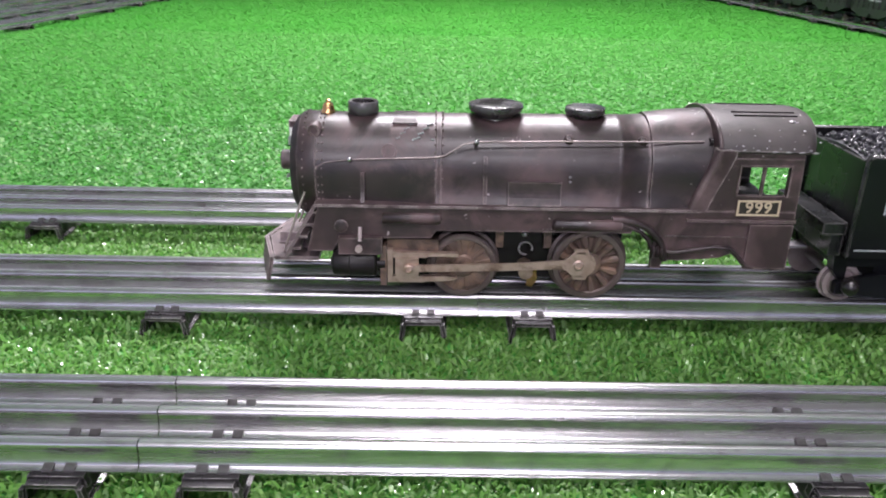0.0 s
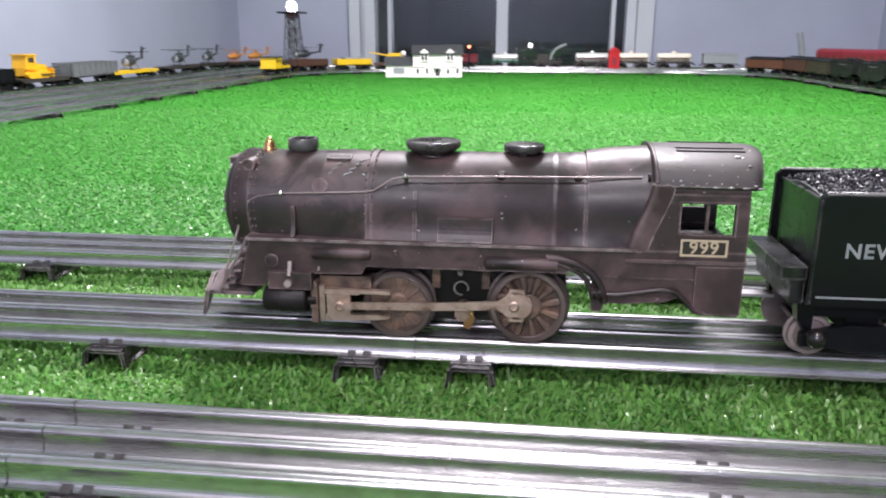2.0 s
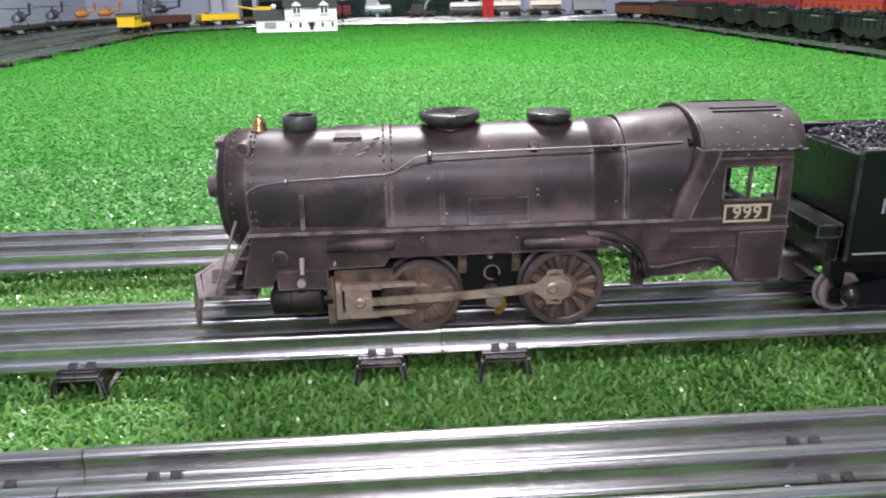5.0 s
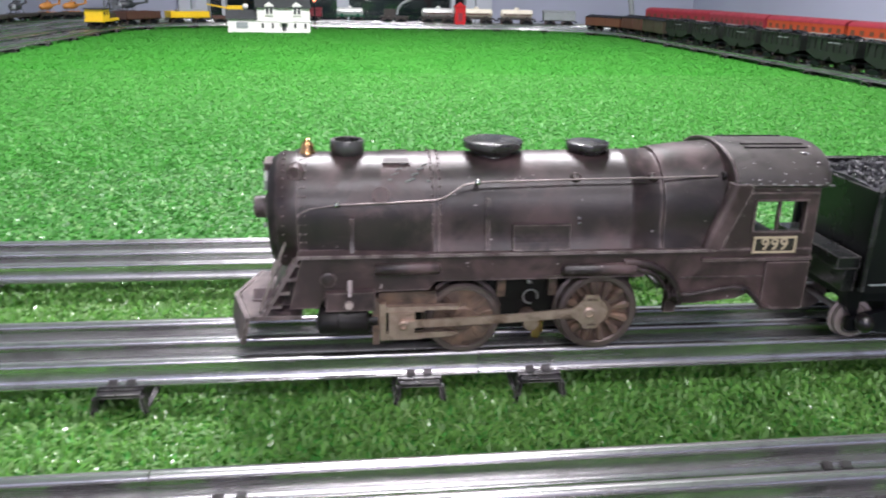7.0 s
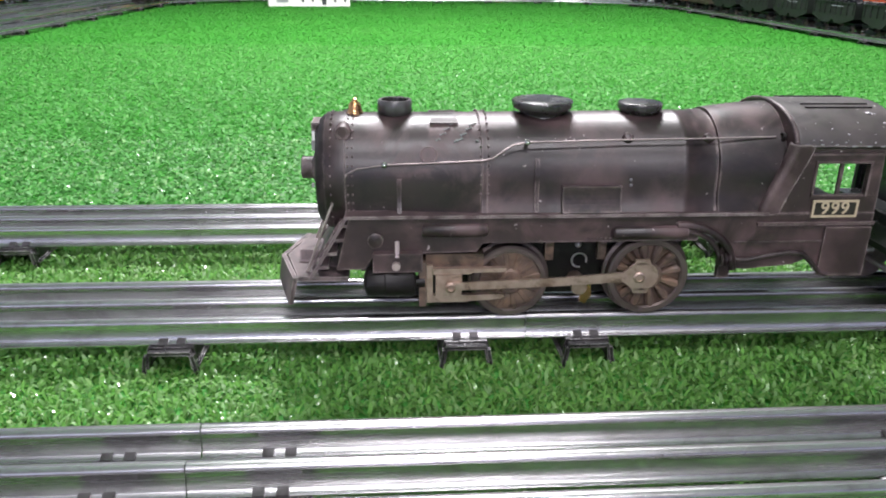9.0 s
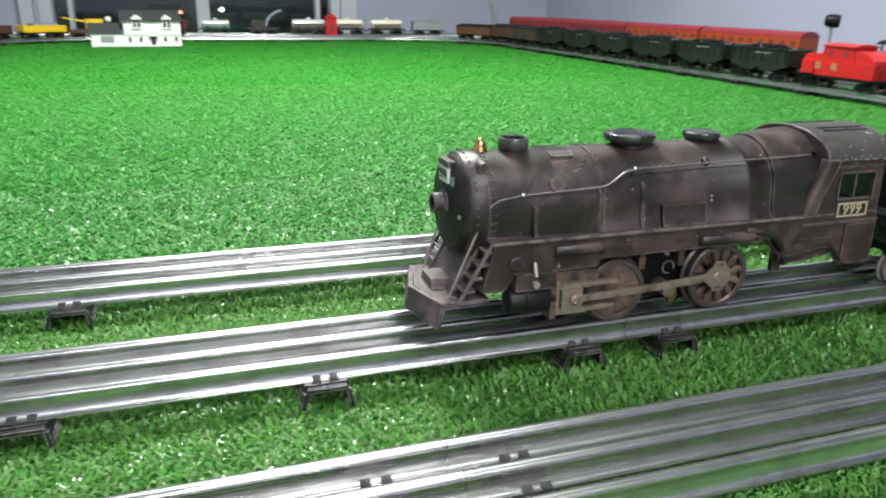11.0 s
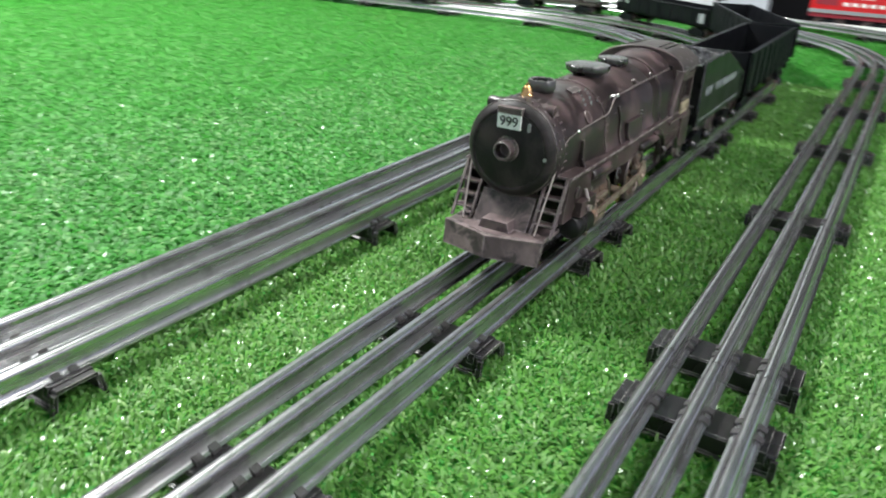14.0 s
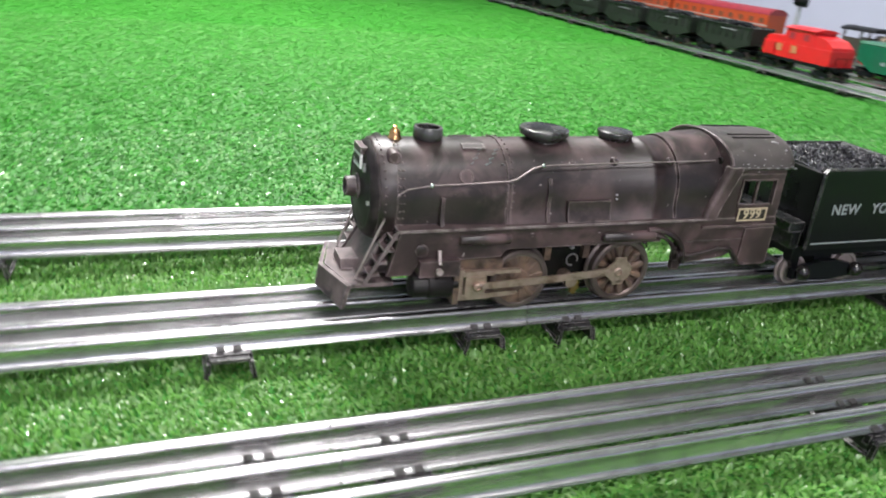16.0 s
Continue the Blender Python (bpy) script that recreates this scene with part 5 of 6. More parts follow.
def bogie(parent, x, pitch=0.033, r=0.0072, zb=0.0285, base=0.0, mat=None, wheel=None):
    """A four wheeled bogie centred at x; base: height of the rail top in the thing's own space."""
    t = bmesh.new()
    box(t, x - 0.006, x + 0.006, -0.018, 0.018, base + zb - ZR - 0.008, base + zb - ZR)
    for s in (-1, 1):
        prism(t, [(x - pitch / 2 - 0.005, base + r + 0.002), (x - 0.006, base + r + 0.006), (x + 0.006, base + r + 0.006), (x + pitch / 2 + 0.005, base + r + 0.002),
                  (x + pitch / 2 + 0.005, base + r - 0.003), (x + pitch / 2 - 0.003, base + r - 0.003), (x + 0.005, base + 0.0035), (x - 0.005, base + 0.0035),
                  (x - pitch / 2 + 0.003, base + r - 0.003), (x - pitch / 2 - 0.005, base + r - 0.003)], s * 0.0195, s * 0.0228)
        for k in (-1, 1):
            cyl(t, (x + k * pitch / 2, s * 0.0225, base + r), (x + k * pitch / 2, s * 0.0240, base + r), 0.0022, 10)
    tr = part("bogie", t, mat or M_BLACKCAR, parent)
    for k in (-1, 1):
        w = bmesh.new()
        for s in (-1, 1):
            lathe(w, (x + k * pitch / 2, s * 0.0141, base + r), Y * s, [(0.001, 0), (r + 0.001, 0), (r + 0.001, 0.0008), (r, 0.0013), (r, 0.0036), (r * 0.8, 0.0038), (r * 0.72, 0.0030), (0.002, 0.0034), (0.0004, 0.0036)], 20)
        cyl(w, (x + k * pitch / 2, -0.0141, base + r), (x + k * pitch / 2, 0.0141, base + r), 0.0014, 8)
        part("wheelset", w, wheel or M_TYRE, tr, smooth=35)


for x in (0.1538, 0.1898, 0.2420, 0.2760):
    for s in (-1, 1):
        part("axle_box", ball(bmesh.new(), (x, s * 0.0240, ZR + 0.0090), 0.0040, 12, 8), M_AXLEBOX, tender, smooth=60)
bogie(tender, 0.1718, 0.036, 0.0080, 0.0300, ZR, wheel=M_PALEWHEEL)
bogie(tender, 0.2590, 0.034, 0.0080, 0.0300, ZR, wheel=M_PALEWHEEL)
part("coupler", bbox(0.2860, 0.2990, -0.0030, 0.0030, 0.0270, 0.0310, 0.0004), M_BLACKCAR, tender)

# ---- rolling stock, in its own space: along x, rail top at z = 0 ----
def car(name, label, group=""):
    return thing(name, label, "toy train", group)


def coupler(root, x, z=0.0125):
    s = 1 if x > 0 else -1
    part("coupler", bbox(min(x, x + s * 0.012), max(x, x + s * 0.012), -0.0025, 0.0025, z - 0.003, z + 0.001, 0.0004), M_BLACKCAR, root)


def underframe(root, half, mat=None):
    part("underframe", bbox(-half, half, -0.021, 0.021, 0.0150, 0.0185, 0.0005), mat or M_BLACKCAR, root)
    bogie(root, -half + 0.028, 0.027, 0.0068)
    bogie(root, half - 0.028, 0.027, 0.0068)
    coupler(root, -half), coupler(root, half)


def gondola(half, mat, label, top=0.0475, ribs=9):
    root = car("gondola_car", label, "gondola cars")
    underframe(root, half)
    w = 0.0255
    part("floor", bbox(-half, half, -w, w, 0.0180, 0.0205, 0.0004), mat, root)
    for s in (-1, 1):
        part("side", bbox(-half, half, min(s * w, s * (w - 0.0018)), max(s * w, s * (w - 0.0018)), 0.0185, top, 0.0005), mat, root)
        part("end", bbox(min(s * half, s * (half - 0.0018)), max(s * half, s * (half - 0.0018)), -w, w, 0.0185, top, 0.0005), mat, root)
        part("rim", bbox(-half, half, min(s * (w + 0.0008), s * (w - 0.0022)), max(s * (w + 0.0008), s * (w - 0.0022)), top - 0.0015, top + 0.0006, 0.0004), mat, root)
        for i in range(ribs):
            x = -half + 0.008 + (2 * half - 0.016) * i / (ribs - 1)
            part("rib", bbox(x - 0.0012, x + 0.0012, min(s * w, s * (w + 0.0012)), max(s * w, s * (w + 0.0012)), 0.0185, top - 0.0015, 0.0003), mat, root)
    return root


def flatcar(half, mat, label):
    root = car("flat_car", label, "flat cars")
    underframe(root, half)
    part("deck", bbox(-half, half, -0.0255, 0.0255, 0.0180, 0.0230, 0.0008), mat, root)
    for s in (-1, 1):
        part("side_sill", bbox(-half + 0.004, half - 0.004, min(s * 0.0235, s * 0.0262), max(s * 0.0235, s * 0.0262), 0.0140, 0.0215, 0.0005), mat, root)
    return root


def hopper(half, mat, label):
    root = car("hopper_car", label, "hopper cars")
    underframe(root, half)
    w, top = 0.0262, 0.0560
    bm = bmesh.new()
    prism(bm, [(-half, 0.0270), (-half * 0.5, 0.0160), (-half * 0.15, 0.0160), (0, 0.0240), (half * 0.15, 0.0160), (half * 0.5, 0.0160), (half, 0.0270), (half, top), (-half, top)], -w + 0.001, w - 0.001)
    part("body", soften(bm, 0.0006), mat, root)
    bm = bmesh.new()
    for i in range(60):
        x, y = rnd.uniform(-half + 0.006, half - 0.006), rnd.uniform(-0.021, 0.021)
        h = 0.0065 * (1 - (x / half) ** 2) * (1 - (y / 0.024) ** 2)
        bmesh.ops.create_icosphere(bm, subdivisions=1, radius=0.0045, matrix=Matrix.Translation((x, y, top - 0.002 + h)) @ Euler((x * 90, y * 80, i)).to_matrix().to_4x4())
    tagged(part("coal_load", bm, M_BLACKCAR, root), kind="stuff")
    for s in (-1, 1):
        part("rim", bbox(-half, half, min(s * (w + 0.001), s * (w - 0.001)), max(s * (w + 0.001), s * (w - 0.001)), top - 0.001, top + 0.0012, 0.0004), mat, root)
        for i in range(8):
            x = -half + 0.006 + (2 * half - 0.012) * i / 7
            part("rib", bbox(x - 0.001, x + 0.001, min(s * (w - 0.001), s * (w + 0.001)), max(s * (w - 0.001), s * (w + 0.001)), 0.0330, top - 0.001, 0.0003), mat, root)
        part("lettering_bar", bbox(-half * 0.45, half * 0.10, min(s * w, s * (w + 0.0006)), max(s * w, s * (w + 0.0006)), 0.0478, 0.0492, 0.0001), M_GREY, root, "faint grey bar of lettering")
    return root


def tankcar(half, tank_mat, frame_mat, label, r=0.0190, zc=0.0365):
    root = car("tank_car", label, "tank cars")
    underframe(root, half, frame_mat)
    bm = bmesh.new()
    lathe(bm, (-half + 0.006, 0, zc), X, [(0.002, 0), (r * 0.7, 0.001), (r * 0.93, 0.004), (r, 0.008), (r, 2 * half - 0.020), (r * 0.93, 2 * half - 0.016), (r * 0.7, 2 * half - 0.013), (0.002, 2 * half - 0.012)], 28)
    part("tank", bm, tank_mat, root, smooth=50)
    bm = bmesh.new()
    lathe(bm, (0, 0, zc + r - 0.002), Z, [(0.008, 0), (0.008, 0.007), (0.007, 0.0085), (0.001, 0.0092)], 18)
    part("dome", bm, tank_mat, root, smooth=40)
    for s in (-1, 1):
        part("saddle", bbox(s * half * 0.55 - 0.006, s * half * 0.55 + 0.006, -0.014, 0.014, 0.0185, 0.0260, 0.0005), frame_mat, root)
        bm = bmesh.new()
        tube(bm, [(-half + 0.008, s * (r + 0.002), zc), (half - 0.008, s * (r + 0.002), zc)], 0.0006, 6)
        part("handrail", bm, frame_mat, root)
        part("side_sill", bbox(-half, half, min(s * 0.019, s * 0.023), max(s * 0.019, s * 0.023), 0.0150, 0.0200, 0.0004), frame_mat, root)
    return root


def boxcar(half, mat, roof_mat, label, top=0.062):
    root = car("box_car", label, "box cars")
    underframe(root, half)
    part("body", bbox(-half, half, -0.0255, 0.0255, 0.0180, top, 0.0008), mat, root)
    part("roof", soften(prism_x(bmesh.new(), [(-0.0268, top - 0.001), (0.0268, top - 0.001), (0.0268, top + 0.0006), (0, top + 0.0062), (-0.0268, top + 0.0006)], -half - 0.001, half + 0.001), 0.0005), roof_mat, root)
    part("roof_walk", bbox(-half, half, -0.004, 0.004, top + 0.0058, top + 0.0072, 0.0003), roof_mat, root)
    for s in (-1, 1):
        part("sliding_door", bbox(-0.014, 0.014, min(s * 0.0250, s * 0.0268), max(s * 0.0250, s * 0.0268), 0.0195, top - 0.004, 0.0005), mat, root)
    return root


def passenger(half, mat, roof_mat, label):
    root = car("passenger_car", label, "passenger cars")
    underframe(root, half)
    part("body", bbox(-half, half, -0.0265, 0.0265, 0.0160, 0.0640, 0.0010), mat, root)
    pts = [(0.0272 * math.sin(radians(k)), 0.0630 + 0.0135 * math.cos(radians(k))) for k in range(-90, 91, 15)]
    part("roof", prism_x(bmesh.new(), pts, -half - 0.001, half + 0.001), roof_mat, root, smooth=40)
    for s in (-1, 1):
        for i in range(10):
            x = -half + 0.02 + (2 * half - 0.04) * i / 9
            part("pane", bbox(x - 0.0075, x + 0.0075, min(s * 0.0262, s * 0.0268), max(s * 0.0262, s * 0.0268), 0.0440, 0.0550, 0.0003), M_RUST, root)
        part("stripe", bbox(-half, half, min(s * 0.0262, s * 0.0269), max(s * 0.0262, s * 0.0269), 0.0385, 0.0410, 0.0002), M_GREY, root)
    return root


def caboose(half, label):
    root = car("caboose", label)
    underframe(root, half)
    b = half - 0.012
    part("body", bbox(-b, b, -0.0250, 0.0250, 0.0210, 0.0450, 0.0014), M_RED, root, "bright red plastic body")
    part("low_hood", soften(prism(bmesh.new(), [(0.030, 0.0440), (b - 0.001, 0.0440), (b - 0.003, 0.0515), (b - 0.008, 0.0545), (0.030, 0.0555)], -0.0228, 0.0228), 0.0014), M_RED, root)
    part("sloping_hood", soften(prism(bmesh.new(), [(-0.030, 0.0440), (-b + 0.001, 0.0440), (-b + 0.003, 0.0500), (-b + 0.018, 0.0600), (-0.030, 0.0650)], -0.0228, 0.0228), 0.0014), M_RED, root)
    cu = part("cupola", soften(prism(bmesh.new(), [(-0.034, 0.0440), (0.036, 0.0440), (0.031, 0.0690), (-0.030, 0.0690)], -0.0238, 0.0238), 0.0012), M_RED, root, "tall red middle cabin")
    part("cupola_roof", soften(prism_x(bmesh.new(), [(-0.0258, 0.0685), (0.0258, 0.0685), (0.0258, 0.0700), (0.010, 0.0735), (-0.010, 0.0735), (-0.0258, 0.0700)], -0.034, 0.035), 0.0006), M_RED, cu)
    for s in (-1, 1):
        part("bay", bbox(0.046, 0.070, min(s * 0.0245, s * 0.0278), max(s * 0.0245, s * 0.0278), 0.0230, 0.0435, 0.0010), M_RED, root)
        for x in (0.038, 0.004):
            part("emblem", bbox(x - 0.006, x + 0.006, min(s * 0.0245, s * 0.0257), max(s * 0.0245, s * 0.0257), 0.0305, 0.0425, 0.0004), M_TAN, root, "gold square emblem")
        for x in (-0.016, 0.016):
            part("pane", bbox(x - 0.006, x + 0.006, min(s * 0.0230, s * 0.0243), max(s * 0.0230, s * 0.0243), 0.0530, 0.0630, 0.0004), M_CRIMSON, cu)
        part("side_step", bbox(-b + 0.004, b - 0.004, min(s * 0.0215, s * 0.0262), max(s * 0.0215, s * 0.0262), 0.0165, 0.0205, 0.0005), M_BLACKCAR, root)
        part("platform", bbox(min(s * b, s * half), max(s * b, s * half), -0.0245, 0.0245, 0.0185, 0.0210, 0.0004), M_BLACKCAR, root)
        bm = bmesh.new()
        for y in (-0.022, 0, 0.022):
            tube(bm, [(s * (half - 0.001), y, 0.0205), (s * (half - 0.001), y, 0.0360)], 0.0006, 6)
        tube(bm, [(s * (half - 0.001), -0.022, 0.0360), (s * (half - 0.001), 0.022, 0.0360)], 0.0006, 6)
        part("railing", bm, M_BLACKCAR, root)
    return root


def green_hopper(half):
    root = car("covered_hopper", "dark green plastic toy hopper car with open end frame")
    part("underframe", bbox(-half, half, -0.018, 0.018, 0.0130, 0.0165, 0.0005), M_BLACKCAR, root)
    bogie(root, -half + 0.022, 0.024, 0.0062), bogie(root, half - 0.020, 0.024, 0.0062)
    pts = [(-half, 0.0560), (-half, 0.0300), (-half + 0.012, 0.0240), (-half + 0.036, 0.0120), (half - 0.048, 0.0120), (half - 0.036, 0.0260), (half - 0.030, 0.0400), (half - 0.030, 0.0560)]
    part("body", soften(prism(bmesh.new(), pts, -0.0250, 0.0250), 0.0010), M_GREEN, root)
    part("roof", soften(prism_x(bmesh.new(), [(-0.0258, 0.0555), (0.0258, 0.0555), (0.0230, 0.0590), (-0.0230, 0.0590)], -half - 0.001, half), 0.0005), M_GREEN, root)
    for s in (-1, 1):
        for x in (half - 0.003, half - 0.016):
            part("post", bbox(x - 0.0014, x + 0.0014, min(s * 0.0215, s * 0.0240), max(s * 0.0215, s * 0.0240), 0.0160, 0.0560, 0.0003), M_GREEN, root)
        part("hatch_box", bbox(half - 0.052, half - 0.036, min(s * 0.0245, s * 0.0275), max(s * 0.0245, s * 0.0275), 0.0230, 0.0330, 0.0008), M_GREEN, root)
        for k in range(2):
            part("lettering_bar", bbox(-half + 0.052 + 0.005 * k, -half + 0.055 + 0.005 * k, min(s * 0.0246, s * 0.0254), max(s * 0.0246, s * 0.0254), 0.0250, 0.0310, 0.0002), M_GREY, root, "pale bar")
    part("end_sill", bbox(half - 0.004, half, -0.0245, 0.0245, 0.0160, 0.0200, 0.0004), M_GREEN, root)
    coupler(root, -half), coupler(root, half)
    return root


def old_engine(half):
    root = car("old_time_engine", "old time toy engine with black balloon chimney")
    part("underframe", bbox(-half, half, -0.018, 0.018, 0.0130, 0.0200, 0.0006), M_BLACKCAR, root)
    for x in (-0.035, 0.000):
        for s in (-1, 1):
            bm = bmesh.new()
            lathe(bm, (x, s * 0.0155, 0.0140), Y * s, [(0.001, 0), (0.0142, 0), (0.0135, 0.004), (0.011, 0.004), (0.003, 0.005)], 24)
            part("wheel", bm, M_RED, root, smooth=35)
    bogie(root, half - 0.030, 0.026, 0.0062)
    bm = bmesh.new()
    lathe(bm, (-0.030, 0, 0.0430), X, [(0.0150, 0), (0.0150, half + 0.012), (0.0158, half + 0.013), (0.0158, half + 0.017), (0.0120, half + 0.018), (0.001, half + 0.019)], 24)
    part("boiler", bm, M_UNDER, root, "dark boiler with pale bands", smooth=40)
    for x in (-0.010, 0.020, 0.050):
        part("boiler_band", lathe(bmesh.new(), (x, 0, 0.0430), X, [(0.0148, 0), (0.0155, 0), (0.0155, 0.002), (0.0148, 0.002)], 24), M_CREAM, root)
    for s in (-1, 1):
        part("cab_side", bbox(-half + 0.004, -0.030, min(s * 0.0220, s * 0.0240), max(s * 0.0220, s * 0.0240), 0.0200, 0.0480, 0.0006), M_UNDER, root)
        for x in (-half + 0.006, -0.033):
            part("cab_post", bbox(x - 0.002, x + 0.002, min(s * 0.0220, s * 0.0240), max(s * 0.0220, s * 0.0240), 0.0480, 0.0640, 0.0003), M_UNDER, root)
    pts = [(0.0275 * math.sin(radians(k)), 0.0610 + 0.0090 * math.cos(radians(k))) for k in range(-90, 91, 15)]
    part("cab_roof", prism_x(bmesh.new(), pts, -half - 0.004, -0.022), M_BLACKCAR, root, "arched black cab roof", smooth=40)
    bm = bmesh.new()
    lathe(bm, (half - 0.024, 0, 0.0560), Z, [(0.0055, 0), (0.0060, 0.010), (0.0150, 0.030), (0.0155, 0.034), (0.0090, 0.040), (0.0080, 0.040), (0.002, 0.034)], 24)
    part("balloon_chimney", bm, M_BLACKCAR, root, "black balloon chimney", smooth=40)
    for x in (0.030, 0.004):
        bm = bmesh.new()
        lathe(bm, (x, 0, 0.0560), Z, [(0.0060, 0), (0.0052, 0.004), (0.0064, 0.009), (0.0050, 0.013), (0.0016, 0.016), (0.0012, 0.020)], 18)
        part("dome", bm, M_UNDER, root, smooth=40)
    bm = bmesh.new()
    ball(bm, (half - 0.002, 0, 0.0650), 0.0085, 14, 10)
    part("headlight", bm, M_CREAM, root, "cream headlight", smooth=60)
    part("headlight_bracket", bbox(half - 0.010, half + 0.003, -0.004, 0.004, 0.0520, 0.0580, 0.0006), M_BLACKCAR, root)
    return root


def bulldozer():
    root = thing("toy_bulldozer", "orange yellow plastic toy bulldozer chained on a flat car", "toy vehicle")
    for s in (-1, 1):
        bm = bmesh.new()
        prism(bm, [(-0.040, 0.003), (-0.034, 0.0), (0.030, 0.0), (0.040, 0.004), (0.042, 0.010), (0.036, 0.015), (-0.036, 0.015), (-0.042, 0.010)], s * 0.012, s * 0.023)
        part("crawler_track", soften(bm, 0.0015), M_ORANGEYEL, root)
    part("hood", soften(prism(bmesh.new(), [(-0.006, 0.008), (0.044, 0.008), (0.044, 0.026), (0.038, 0.030), (-0.006, 0.034)], -0.012, 0.012), 0.0015), M_ORANGEYEL, root)
    part("chassis", bbox(-0.040, 0.006, -0.013, 0.013, 0.006, 0.024, 0.001), M_ORANGEYEL, root)
    cab = part("cab", soften(prism(bmesh.new(), [(-0.040, 0.020), (0.000, 0.020), (-0.002, 0.052), (-0.034, 0.052)], -0.018, 0.018), 0.002), M_ORANGEYEL, root)
    part("pane", bbox(-0.0030, 0.0004, -0.013, 0.013, 0.034, 0.048, 0.0004), M_BLACKCAR, cab)
    part("cab_roof", bbox(-0.038, 0.002, -0.020, 0.020, 0.0515, 0.0545, 0.0010), M_ORANGEYEL, cab)
    for s in (-1, 1):
        part("pane", bbox(-0.030, -0.010, min(s * 0.0172, s * 0.0186), max(s * 0.0172, s * 0.0186), 0.036, 0.047, 0.0004), M_UNDER, cab)
        part("push_arm", bbox(0.004, 0.047, min(s * 0.0235, s * 0.0255), max(s * 0.0235, s * 0.0255), 0.006, 0.009, 0.0004), M_UNDER, root)
    for k in range(3):
        part("rake_bar", bbox(0.052, 0.078, -0.022, 0.022, 0.006 + 0.007 * k, 0.0085 + 0.007 * k, 0.0004), M_UNDER, root)
    for k in range(5):
        part("hood_louvre", bbox(0.006 + 0.007 * k, 0.009 + 0.007 * k, -0.0126, 0.0126, 0.012, 0.024, 0.0003), M_ORANGEYEL, root)
    part("blade", soften(prism(bmesh.new(), [(0.046, 0.001), (0.050, 0.001), (0.052, 0.012), (0.050, 0.022), (0.046, 0.022), (0.048, 0.012)], -0.025, 0.025), 0.0005), M_ORANGEYEL, root)
    return root


def helicopter(mat, label):
    root = thing("toy_helicopter", label, "toy helicopter", "helicopters on flat cars")
    bm = bmesh.new()
    lathe(bm, (-0.034, 0, 0.018), X, [(0.001, -0.006), (0.006, -0.001), (0.0095, 0.010), (0.0108, 0.022), (0.0100, 0.034), (0.0068, 0.044), (0.004, 0.050), (0.001, 0.052)], 20)
    body = part("fuselage", bm, mat, root, smooth=60)
    bm = bmesh.new()
    ball(bm, (-0.029, 0, 0.0165), 0.0090, 14, 8)
    part("canopy", bm, M_GREY if mat == M_HELI else mat, body, "shiny pale nose", smooth=60)
    bm = bmesh.new()
    lathe(bm, (0.012, 0, 0.020), Vector((1, 0, 0.14)), [(0.0038, 0), (0.0026, 0.022), (0.0020, 0.036)], 10)
    part("tail_boom", bm, mat, root)
    part("tail_fin", soften(prism(bmesh.new(), [(0.042, 0.022), (0.051, 0.022), (0.056, 0.050), (0.048, 0.050)], -0.001, 0.001), 0.0004), mat, root)
    bm = bmesh.new()
    cyl(bm, (-0.004, 0, 0.027), (-0.004, 0, 0.038), 0.002, 10)
    box(bm, -0.012, 0.008, -0.005, 0.005, 0.026, 0.031)
    part("rotor_mast", bm, mat, root)
    part("tail_rotor", bbox(0.040, 0.062, -0.004, -0.002, 0.043, 0.046, 0.0004), mat, root)
    part("rotor_blade", bbox(-0.056, 0.048, -0.0028, 0.0028, 0.0370, 0.0382, 0.0003), mat, root)
    part("rotor_blade", bbox(-0.0065, -0.0015, -0.046, 0.046, 0.0382, 0.0394, 0.0003), mat, root)
    bm = bmesh.new()
    for s in (-1, 1):
        tube(bm, [(-0.034, s * 0.011, 0.003), (-0.028, s * 0.011, 0.001), (0.016, s * 0.011, 0.001)], 0.001, 6)
        for x in (-0.020, 0.008):
            tube(bm, [(x, s * 0.011, 0.001), (x, s * 0.006, 0.012)], 0.0009, 6)
    part("skid", bm, mat, root)
    return root


def put(root, m):
    root.matrix_basis = m
    return root


def on(root, height, x=0.0, turn=0.0):
    """The pose of a load on a car's deck."""
    return root.matrix_basis @ pose(x, 0, height, 0, 0, turn)


# the black train behind the tender, on the second track
g1 = gondola(0.121, M_BLACKCAR, "open black plastic toy gondola coupled behind the tender", 0.0530)
put(g1, T2.place(0.426, 0.08))
put(copy_thing(g1, g1.matrix_basis), T2.place(0.690, 0.08))
g3 = gondola(0.121, M_BLACKCAR, "low black plastic toy gondola with a boxed end on the curve", 0.0410)
part("end_box", bbox(0.080, 0.1205, -0.0245, 0.0245, 0.0200, 0.0545, 0.0010), M_BLACKCAR, g3)
for sd in (-1, 1):
    for k in range(3):
        part("lettering_bar", bbox(0.086 + 0.010 * k, 0.092 + 0.010 * k, min(sd * 0.0246, sd * 0.0268), max(sd * 0.0246, sd * 0.0268), 0.0300 + 0.004 * (k % 2), 0.0365 + 0.003 * k, 0.0003), M_GREY, g3, "pale bar of lettering")
    part("number_bar", bbox(-0.112, -0.100, min(sd * 0.0256, sd * 0.0268), max(sd * 0.0256, sd * 0.0268), 0.0215, 0.0350, 0.0003), M_GREY, g3, "pale grey bar")
bm = bmesh.new()
cyl(bm, (-0.1195, 0.012, 0.0185), (-0.1195, 0.012, 0.0555), 0.0010, 8)
lathe(bm, (-0.1195, 0.012, 0.0555), Z, [(0.0090, 0), (0.0090, 0.0016), (0.0070, 0.0022), (0.0010, 0.0022)], 18)
part("brake_wheel", bm, M_BLACKCAR, g3, "black brake wheel on a post", smooth=40)
put(g3, T2.place(0.948, 0.08))
